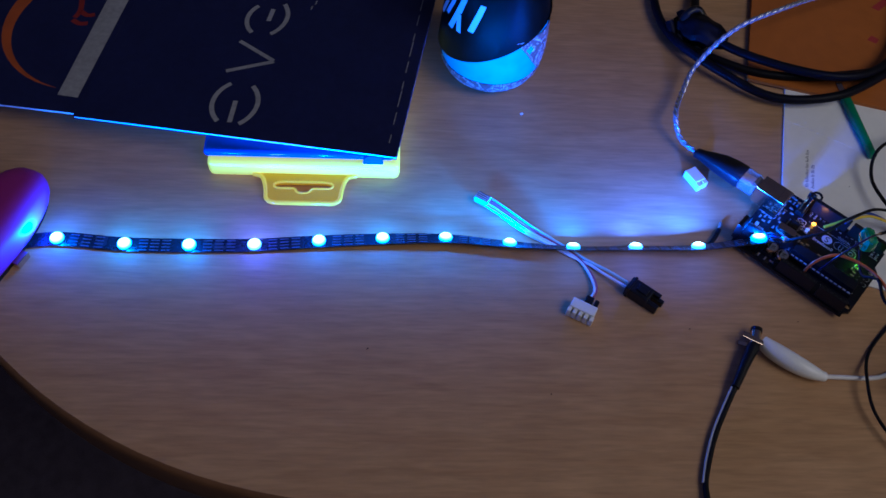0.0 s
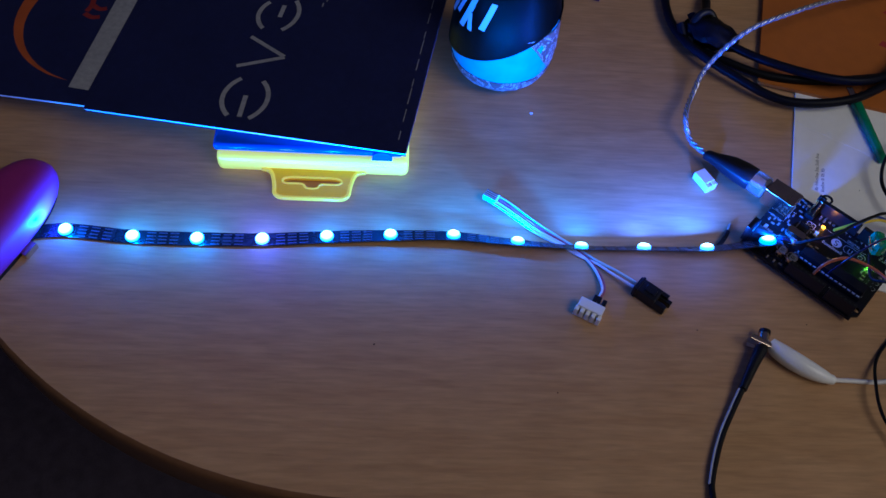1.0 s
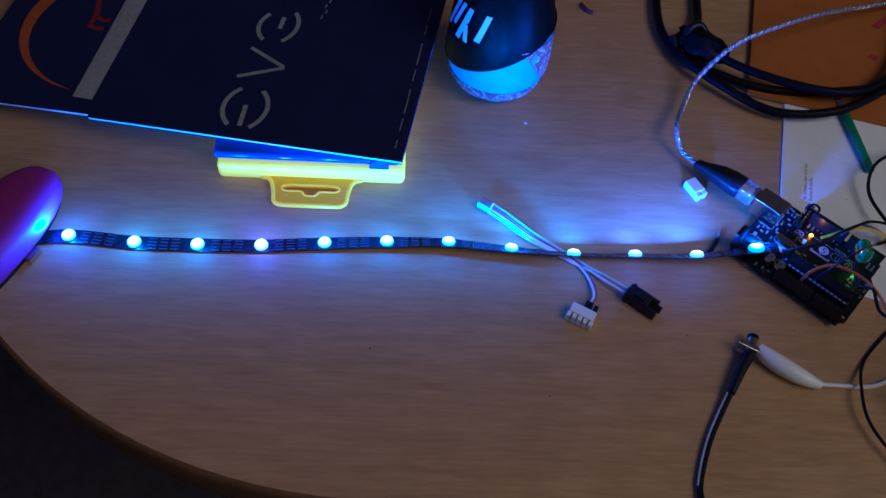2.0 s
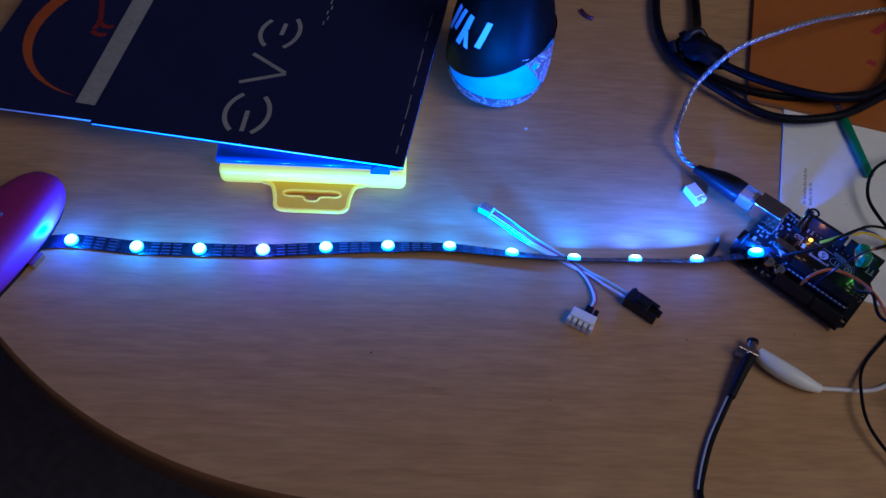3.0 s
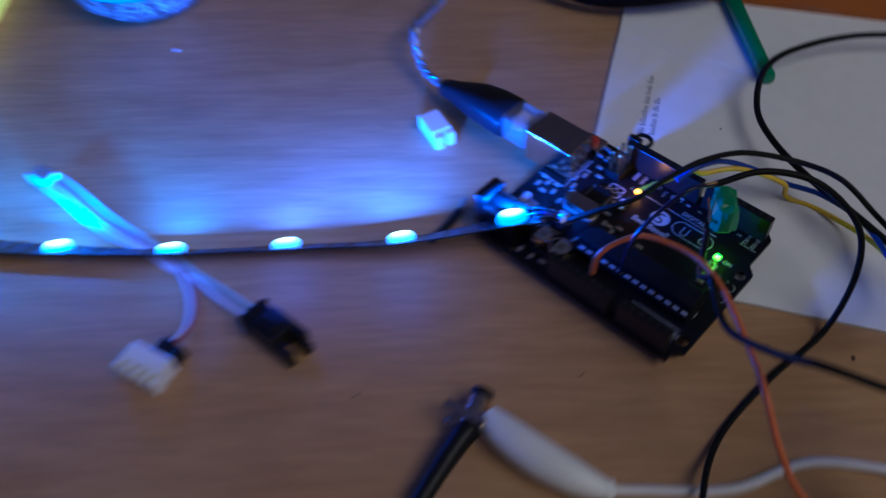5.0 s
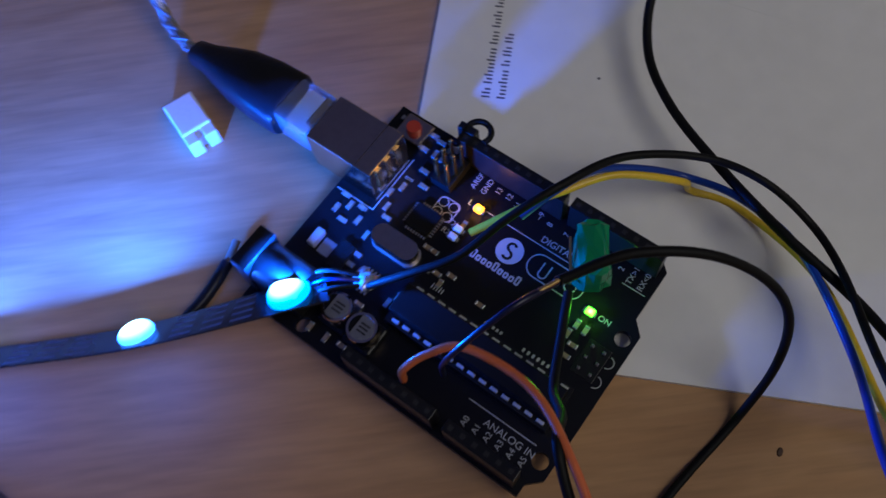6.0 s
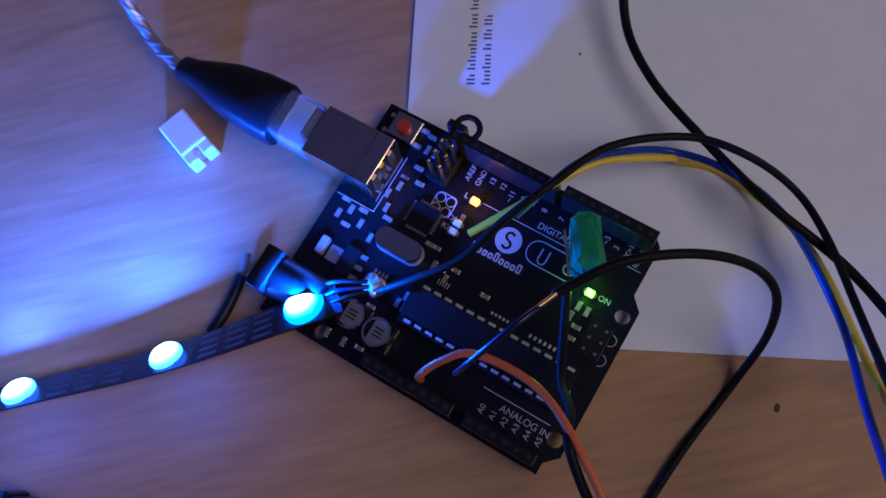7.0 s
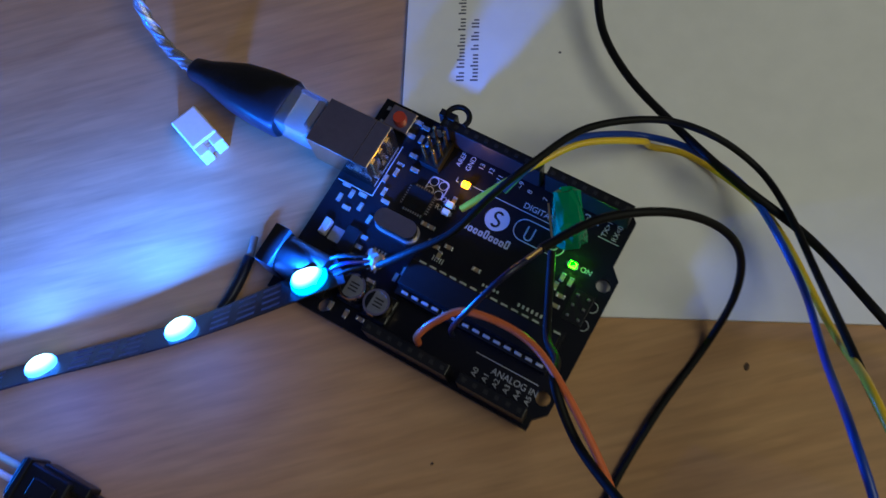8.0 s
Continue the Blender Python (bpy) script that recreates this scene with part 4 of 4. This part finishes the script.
    part("prong", boxed(0.3, 1.02, 0.14, 0.40, 0.05, 0.42, bevel=0.04), BLACK_PLASTIC, b)
    part("prong", boxed(0.3, 0.95, -0.43, -0.16, 0.05, 0.6, bevel=0.04), BLACK_PLASTIC, b)
    part("rib", boxed(-0.85, -0.7, -0.47, 0.47, 0.0, 0.77, bevel=0.03), BLACK_PLASTIC, b)
    l = thing("loose_white_connector", at(14.3, 4.45, 0, 0, 0, -62), "small loose white wire connector housing", "connector")
    part("housing", boxed(-0.62, 0.35, -0.36, 0.36, 0.0, 0.55, bevel=0.05), WHITE_PLASTIC, l)
    part("prong", boxed(0.3, 0.64, -0.36, -0.06, 0.0, 0.5, bevel=0.04), WHITE_PLASTIC, l)
    part("prong", boxed(0.3, 0.62, 0.06, 0.36, 0.0, 0.5, bevel=0.04), WHITE_PLASTIC, l)
    part("web", boxed(0.3, 0.45, -0.1, 0.1, 0.0, 0.3), WHITE_PLASTIC, l)


spare_lead()


# ---- barrel plug and clip ----
def power_plug():
    p = thing("barrel_plug_lead", at(0, 0, 0), "black barrel plug on a black and white power lead", "power lead")
    part("barrel", rod(bmesh.new(), (15.48, -5.40, 0.50), (15.23, -6.10, 0.50), 0.27, sides=24), METAL, p, "metal barrel", smooth=True)
    part("tip_ring", rod(bmesh.new(), (15.55, -5.21, 0.50), (15.48, -5.40, 0.50), 0.29, sides=24), BLACK_PLASTIC, p)
    part("grip", tube([(15.23, -6.10, 0.47), (14.66, -6.95, 0.46), (13.79, -8.36, 0.40)], 0.45, taper=lambda t: 0.33 - 0.12 * t if t > 0.05 else 0.28), BLACK_RUBBER, p, "black tapered grip", smooth=True)
    part("cable", tube([(13.79, -8.36, 0.36), (13.15, -9.42, 0.22), (12.47, -10.58, 0.18), (11.92, -11.80, 0.18), (11.52, -12.95, 0.18), (11.4, -14.05, .2), (11.2, -14.6, -.4), (11.1, -14.7, -3)], 0.145), BLACK_WIRE, p, smooth=True)
    part("stripe", tube([(13.66, -8.32, 0.38), (13.02, -9.36, 0.25), (12.34, -10.52, 0.22), (11.79, -11.76, 0.22), (11.39, -12.95, 0.22)], 0.065), GREY_WIRE, p, "pale stripe")
    c = thing("white_alligator_clip", at(0, 0, 0), "white insulated alligator clip biting the barrel plug", "clip")
    part("jaw", boxed(-0.6, 0.5, -0.14, 0.14, -0.04, 0.04, bevel=0.03), METAL, c, "steel jaw").matrix_local = at(15.15, -5.92, .78, 0, 6, -25)
    part("jaw", boxed(-0.6, 0.5, -0.13, 0.13, -0.04, 0.04, bevel=0.03), METAL, c, "steel jaw").matrix_local = at(15.15, -6.02, .2, 0, -6, -25)
    part("boot", tube([(15.65, -5.88, 0.50), (16.05, -6.33, 0.49), (16.82, -6.97, 0.51), (17.62, -7.46, 0.48), (18.24, -7.70, 0.40), (18.45, -7.72, 0.35)], 0.4, taper=lambda t: 0.26 + 0.22 * math.sin(math.pi * min(1, t * 1.15 + 0.08)) ** 1.0 if t < 0.9 else 0.24), WHITE_PLASTIC, c, "white rubber boot", smooth=True)
    part("wire", tube([(18.45, -7.72, 0.35), (19.22, -7.66, 0.17), (21.27, -7.64, 0.12), (23.28, -7.00, 0.12), (25.62, -7.44, 0.19), (27.01, -8.04, 0.14), (28.60, -8.18, 0.14), (33.34, -8.31, 0.14)], 0.12), WHITE_WIRE, c, smooth=True)


power_plug()


def wire_junction():
    j = thing("white_wire_junction", at(24.55, -9.02, 3.2, 0, 0, -6), "white four-way connector joining coloured and black wires", "connector")
    part("housing", boxed(-0.52, 0.52, -0.45, 0.32, 0.0, 0.5, bevel=0.05), WHITE_PLASTIC, j)
    for i in range(4):
        part("channel", boxed(-0.42 + 0.24 * i, -0.30 + 0.24 * i, -0.38, 0.1, 0.494, 0.512), GREY_WIRE, j)
    part("latch", boxed(0.46, 0.58, -0.15, 0.36, 0.3, 0.55, bevel=0.04), WHITE_PLASTIC, j)
    wire("black_tail_wire", [(24.85, -9.65, 3.50), (24.78, -9.85, 2.90), (25.22, -10.34, 1.74), (25.26, -10.88, 0.63), (24.70, -11.73, 0.15), (23.81, -12.83, 0.18)], 0.15, BLACK_WIRE, "black wire leaving the white connector", "wire", "connector tails")
    wire("black_tail_wire", [(25.15, -9.65, 3.50), (25.20, -9.88, 2.90), (25.63, -10.37, 1.75), (25.61, -10.98, 0.62), (25.14, -11.81, 0.15), (24.12, -12.99, 0.18)], 0.15, BLACK_WIRE, "black wire leaving the white connector", "wire", "connector tails")
    wire("black_tail_wire", [(24.50, -9.65, 3.50), (24.31, -9.26, 3.29), (23.69, -9.47, 2.24), (22.72, -9.96, 1.14), (22.06, -11.08, 0.33), (21.84, -13.00, 0.15)], 0.13, BLACK_WIRE, "black wire leaving the white connector", "wire", "connector tails")
    wire("black_stub_wire", [(24.62, -9.65, 3.45), (24.5, -9.95, 3.3), (24.35, -10.25, 3.1)], 0.2, BLACK_WIRE, "short black insulated wire stub", "wire")


wire_junction()
wire("grey_thread", [(34.0, 8.5, 0.20), (32.07, 8.31, 0.20), (30.62, 7.83, 0.20), (29.97, 6.71, 0.20), (30.08, 5.50, 0.20), (31.10, 4.98, 0.20), (32.44, 4.50, 0.20), (33.47, 4.19, 0.20), (36.0, 3.4, 0.20)], 0.085, GREY_WIRE, "thin grey thread curled on the white envelope", "thread")
wire("dark_red_wire_end", [(9.2, 20.4, .15), (9.35, 20.0, .18), (9.6, 19.7, .15), (9.95, 19.55, .14)], 0.12, mat("dark_red_wire_cover", (0.10, 0.01, 0.015), 0.4), "dark red wire end lying on the desk")
# ---- circuit board details ----


def shared(name, ob, m, parent):
    """One more piece on the mesh of ob."""
    o = new(name, ob.data)
    o.parent = parent
    o.matrix_local = m
    return o


def board_parts():
    z = ZB
    # USB socket: folded shell, open towards the plug, with gilt spring tabs
    bm = boxed(-0.68, 0.95, 3.18, 4.32, z + 0.01, z + 1.12, bevel=0.025)
    usb = part("usb_socket", bm, METAL, CB, "nickel plated USB socket")
    for y in (3.36, 3.66, 3.96):
        part("spring_tab", boxed(0.955, 0.985, y, y + 0.13, z + 0.35, z + 1.02), GOLD, usb, "gilt spring tab")
    part("seam", boxed(0.55, 0.565, 3.2, 4.3, z + 1.115, z + 1.124), BLACK_PLASTIC, usb)
    # barrel jack
    bm = boxed(-0.16, 0.22, 0.28, 1.2, z, z + 1.1, bevel=0.04)
    rod(bm, (0.22, 0.74, z + 0.6), (1.28, 0.74, z + 0.6), 0.44, sides=28)
    box(bm, 0.22, 1.28, 0.32, 1.16, z, z + 0.55)
    part("power_jack", bm, BLACK_PLASTIC, CB, "black barrel power jack", smooth=True)
    # pin headers
    for x0, n, y in ((1.76, 10, 5.08), (4.44, 8, 5.08), (2.66, 8, 0.2), (4.95, 6, 0.2)):
        h = part("pin_header", boxed(x0, x0 + 0.254 * n, y - 0.125, y + 0.125, z, z + 0.85, bevel=0.015), BLACK_PLASTIC, CB, "black socket header")
        first = None
        for i in range(n):
            c = x0 + 0.127 + 0.254 * i
            if first is None:
                # Flat plates of another black stand in for the shaded openings.
                first = part("socket_hole_plate", boxed(-0.045, 0.045, -0.045, 0.045, 0, 0.006), SOCKET, h)
                first.matrix_local = at(c, y, z + 0.849)
            else:
                shared("socket_hole_plate", first, at(c, y, z + 0.849), h)
    # header plugged into the first sockets, with a bent lead
    part("pin_strip", boxed(1.62, 2.05, 5.16, 5.34, z + 0.5, z + 0.9, bevel=0.03), BLACK_PLASTIC, CB)
    loop = [(2.05 + 0.26 * math.cos(radians(a)) , 5.3 + 0.26 * math.sin(radians(a)), z + 0.85) for a in range(-30, 211, 30)]
    part("bent_lead", tube(loop, 0.065), BLACK_WIRE, CB, smooth=True)
    # socketed chip with two rows of pins
    chip = part("main_chip", boxed(2.75, 6.36, 1.36, 2.0, z + 0.3, z + 0.62, bevel=0.03), CHIP_BLACK, CB, "long black chip")
    part("chip_socket", boxed(2.72, 6.4, 1.2, 2.16, z, z + 0.28), BLACK_PLASTIC, CB)
    pin = None
    for row, y in ((0, 2.07), (1, 1.29)):
        for i in range(14):
            m = at(2.94 + 0.2535 * i, y, z + 0.28)
            if pin is None:
                # White print material on the metal pins stands in for their shine.
                pin = part("pin", boxed(-0.08, 0.08, -0.032, 0.032, 0, 0.05, bevel=0.008), SILK, chip)
                pin.matrix_local = m
            else:
                shared("pin", pin, m, chip)
    # crystal can
    bm = plate(rounded(-0.52, 0.52, -0.22, 0.22, 0.21, 8), 0.05, 0.36)
    xt = part("crystal", bm, METAL, CB, "silver crystal can", smooth=True)
    xt.matrix_local = at(1.93, 2.58, z, 0, 0, 0)
    rim = part("rim", plate(rounded(-0.56, 0.56, -0.25, 0.25, 0.24, 8), 0, 0.06), TIN, xt)
    # electrolytic cans
    for x, y in ((1.9, 0.84), (2.56, 0.78)):
        c = part("capacitor", lathe(bmesh.new(), [(0.30, 0.12), (0.32, 0.15), (0.32, 0.5), (0.30, 0.54)], sides=28), METAL, CB, "aluminium can capacitor", smooth=True)
        c.matrix_local = at(x, y, z)
        part("base", boxed(-0.33, 0.33, -0.33, 0.33, 0, 0.13, bevel=0.05), BLACK_PLASTIC, c)
        part("top_mark", plate([(0.255 * math.cos(radians(a)), 0.255 * math.sin(radians(a))) for a in range(0, 360, 15)], 0.54, 0.543), CAP_TOP, c)
        part("polarity_mark", plate([(0.25 * math.cos(radians(t)), 0.25 * math.sin(radians(t))) for t in range(120, 241, 12)], 0.543, 0.546), CHIP_BLACK, c, "black polarity mark")
        for k in (-0.08, 0.0, 0.08):
            part("value_print", boxed(-0.06, 0.15, k - 0.015, k + 0.015, 0.543, 0.546), CHIP_BLACK, c)
    # reset button
    rb = part("reset_button", boxed(0.32, 0.98, 4.62, 5.2, z, z + 0.22, bevel=0.03), METAL, CB, "silver reset button")
    part("plunger", rod(bmesh.new(), (0.65, 4.9, z + 0.22), (0.65, 4.9, z + 0.36), 0.17, 0.15, sides=20), RED_BUTTON, rb, "red plunger", smooth=True)
    for x, y in ((0.24, 4.72), (0.24, 5.1), (1.05, 4.72), (1.05, 5.1)):
        part("lead", boxed(x - 0.08, x + 0.08, y - 0.05, y + 0.05, z, z + 0.05), TIN, rb)
    # programming headers
    for name, cx, cy, tall in (("icsp_header", 1.85, 4.55, 0.95), ("icsp_header", 6.35, 2.85, 0.06)):
        h = part(name, boxed(cx - 0.24, cx + 0.24, cy - 0.37, cy + 0.37, z, z + (0.25 if tall > 0.5 else 0.012), bevel=0.01), BLACK_PLASTIC, CB)
        for i in (-1, 1):
            for j in (-1, 0, 1):
                x, y = cx + 0.127 * i, cy + 0.254 * j
                part("pin", boxed(x - 0.032, x + 0.032, y - 0.032, y + 0.032, z, z + tall, bevel=0.01), GOLD if tall > 0.5 else COPPER, h, "gilt pin" if tall > 0.5 else "")
    # flat chip with leads, regulators
    q = part("usb_chip", boxed(1.72, 2.3, 3.1, 3.66, z + 0.01, z + 0.1, bevel=0.01), CHIP_BLACK, CB)
    for i in range(8):
        for a, b in ((1.8 + 0.065 * i, 3.07), (1.8 + 0.065 * i, 3.69)):
            part("lead", boxed(a - 0.014, a + 0.014, b - 0.035, b + 0.035, z, z + 0.04), TIN, q)
        b = 3.17 + 0.065 * i
        for a in (1.69, 2.33):
            part("lead", boxed(a - 0.035, a + 0.035, b - 0.014, b + 0.014, z, z + 0.04), TIN, q)
    r = part("regulator", boxed(0.95, 1.3, 1.45, 2.1, z, z + 0.17, bevel=0.02), CHIP_BLACK, CB)
    part("tab", boxed(0.62, 0.95, 1.6, 1.95, z, z + 0.05), TIN, r)
    for y in (1.53, 1.77, 2.02):
        part("lead", boxed(1.3, 1.46, y - 0.05, y + 0.05, z, z + 0.05), TIN, r)
    s = part("small_chip", boxed(1.7, 2.05, 1.5, 1.85, z, z + 0.14, bevel=0.02), CHIP_BLACK, CB)
    for i in range(4):
        for y in (1.46, 1.89):
            part("lead", boxed(1.72 + 0.09 * i, 1.76 + 0.09 * i, y - 0.05, y + 0.05, z, z + 0.04), TIN, s)
    s2 = part("diode", boxed(0.38, 0.56, 1.62, 2.02, z, z + 0.2, bevel=0.03), mat("grey_diode", (0.30, 0.29, 0.30), 0.5), CB, "grey diode")
    # small surface-mounted pieces
    spots = [(0.33, 2.95, 0), (0.34, 2.6, 90), (0.55, 2.8, 90), (0.62, 2.45, 0), (0.9, 2.62, 90), (0.8, 2.9, 0), (1.05, 3.5, 90), (1.2, 3.2, 90), (1.2, 3.75, 90), (1.35, 3.0, 0), (1.25, 2.45, 90),
             (1.55, 4.0, 0), (1.35, 4.3, 0), (1.3, 4.75, 90), (1.25, 5.05, 0), (1.5, 4.75, 90), (2.75, 3.75, 90), (2.6, 2.95, 0), (2.45, 2.95, 0), (2.93, 2.6, 0), (3.2, 2.72, 0), (3.1, 2.45, 90), (2.75, 2.6, 90),
             (2.05, 1.2, 0), (2.5, 1.55, 90), (2.6, 1.75, 90), (2.3, 0.35, 0), (1.95, 0.3, 90), (1.55, 0.3, 90), (4.0, 2.55, 0), (5.75, 3.3, 90), (5.95, 3.28, 90), (5.9, 2.9, 0), (5.9, 2.65, 0), (5.7, 3.05, 90)]
    body = None
    for x, y, a in spots:
        m = at(x, y, z, 0, 0, a)
        if body is None:
            body = part("chip_part", boxed(-0.06, 0.06, -0.045, 0.045, 0, 0.055), CERAMIC, CB)
            body.matrix_local = m
            end = part("end_cap", boxed(-0.105, -0.055, -0.05, 0.05, 0, 0.06, bevel=0.008), TIN, body, "tinned end")
            shared("end_cap", end, at(0, 0, 0, 0, 0, 180), body)
        else:
            o = shared("chip_part", body, m, CB)
            shared("end_cap", end, at(0, 0, 0), o)
            shared("end_cap", end, at(0, 0, 0, 0, 0, 180), o)
    # indicator LEDs
    for name, x, y, material in (("amber_led", 2.8, 4.22, LED_AMBER), ("green_led", 5.82, 3.65, LED_GREEN), ("unlit_led", 2.72, 3.62, LED_BODY), ("unlit_led", 2.72, 3.42, LED_BODY)):
        l = part(name, boxed(x - 0.09, x + 0.09, y - 0.075, y + 0.075, z, z + 0.10, bevel=0.025), material, CB, "lit " + name.replace("_", " ").replace("led", "LED") if "unlit" not in name else "")
        part("end_cap", boxed(x - 0.14, x - 0.09, y - 0.05, y + 0.05, z, z + 0.04), TIN, l)
        part("end_cap", boxed(x + 0.09, x + 0.14, y - 0.05, y + 0.05, z, z + 0.04), TIN, l)
    for c, x, y in (((1.0, 0.4, 0.02), 2.8, 4.22), ((0.2, 1.0, 0.03), 5.82, 3.65)):
        g = lamp("indicator_light", "POINT", 0.0028, c, BOARD @ at(x, y, z + 0.14))
        g.data.shadow_soft_size = 0.04 * CM
    # silkscreen
    zs = z + 0.001
    def mark(outline, holes=(), name="print"):
        part(name, plate(outline, zs - 0.004, zs + 0.002, holes=holes), SILK, CB)
    mark(circle(3.83, 3.83, 0.285, 36), [arc_bar(3.83, 3.92, 0.085, 30, 270, 0.06), arc_bar(3.83, 3.735, 0.085, 90, -150, 0.06)], "emblem_print")
    for i in range(9):
        x0, h = 3.21 + 0.132 * i, (0.2 if i in (0, 4, 8) else 0.13)
        mark(rounded(x0, x0 + 0.105, 3.29, 3.29 + h, 0.03, 3), [rounded(x0 + 0.035, x0 + 0.072, 3.325, 3.29 + h - 0.035, 0.012, 2)], "name_print")
    mark(rounded(4.24, 5.5, 3.62, 4.16, 0.26), [rounded(4.262, 5.478, 3.642, 4.138, 0.24)], "outline_print")
    for x in (4.55, 4.72):
        mark(bar((x, 3.76), (x, 4.02), 0.03), name="outline_print")
    mark(arc_bar(4.635, 3.78, 0.085, 180, 360, 0.03), name="outline_print")
    mark(arc_bar(5.22, 3.88, 0.12, 0, 350, 0.03, 20), name="outline_print")
    mark(rounded(0.98, 1.0, 3.0, 4.4, 0.005, 1))
    mark(rounded(-0.0 + 0.05, 1.0, 2.98, 3.0, 0.005, 1))
    mark(bar((2.95, 4.28), (4.25, 4.28), 0.018))
    mark(bar((4.25, 4.28), (5.4, 4.28), 0.018))
    mark(bar((4.9, 0.95), (6.4, 0.95), 0.018))
    mark(bar((6.0, 4.52), (6.5, 4.52), 0.018))
    for k in range(3):
        for dx in (0.0, 0.25):
            mark(circle(2.1 + dx, 3.72 + 0.25 * k, 0.115, 16), [circle(2.1 + dx, 3.72 + 0.25 * k, 0.095, 16)]) if k < 2 else None
    mark(rounded(1.98, 2.48, 3.6, 4.1, 0.12), [rounded(2.0, 2.46, 3.62, 4.08, 0.11)])
    mark(arc_bar(6.62, 2.55, 0.12, -90, 90, 0.02))
    mark(arc_bar(6.62, 3.0, 0.12, -90, 90, 0.02))
    mark(arc_bar(6.3, 1.65, 0.13, -80, 80, 0.02))
    for i in range(5):
        mark(bar((3.0 + 0.06 * i, 2.3), (3.0 + 0.06 * i, 2.42), 0.02))
        mark(bar((1.1 + 0.04 * i, 3.95), (1.1 + 0.04 * i, 4.02), 0.02))
        mark(bar((4.3 + 0.09 * i, 2.3), (4.3 + 0.09 * i, 2.36), 0.05))
    for i in range(8):
        mark(bar((5.2 + 0.11 * i, 2.26), (5.2 + 0.11 * i, 2.34), 0.05))
    def word(s, x, y, size=0.2, turn=0):
        print_text("lettering", s, size, x, y, zs + 0.002, turn, SILK, CB)
    for s, x in (("AREF", 2.39), ("GND", 2.64), ("13", 2.9), ("12", 3.15), ("~11", 3.4), ("~10", 3.66), ("~9", 3.91), ("8", 4.17), ("7", 4.57), ("~6", 4.83), ("~5", 5.08), ("4", 5.33), ("~3", 5.59), ("2", 5.84), ("TX>1", 6.1), ("RX<0", 6.35)):
        word(s, x, 4.56 if len(s) > 2 else 4.72, 0.17, 90)
    for i in range(6):
        word("A%d" % i, 5.08 + 0.254 * i, 0.46, 0.17, 90)
    word("DIGITAL", 4.2, 4.42, 0.2)
    word("ANALOG IN", 5.38, 0.76, 0.2)
    word("L", 2.52, 4.26, 0.17)
    word("TX", 2.42, 3.68, 0.17)
    word("RX", 2.42, 3.46, 0.17)
    word("ON", 6.0, 3.66, 0.17)
    # solder stubs under the board hold it off the desk
    for x, y in ((0.8, 0.4), (0.8, 4.9), (6.2, 0.4), (6.2, 4.9), (3.4, 0.25), (3.4, 5.1), (1.9, 2.5), (6.3, 2.8)):
        part("solder_stub", rod(bmesh.new(), (x, y, 0.0), (x, y, z - 0.15), 0.07, 0.1, sides=8), TIN, CB)


board_parts()
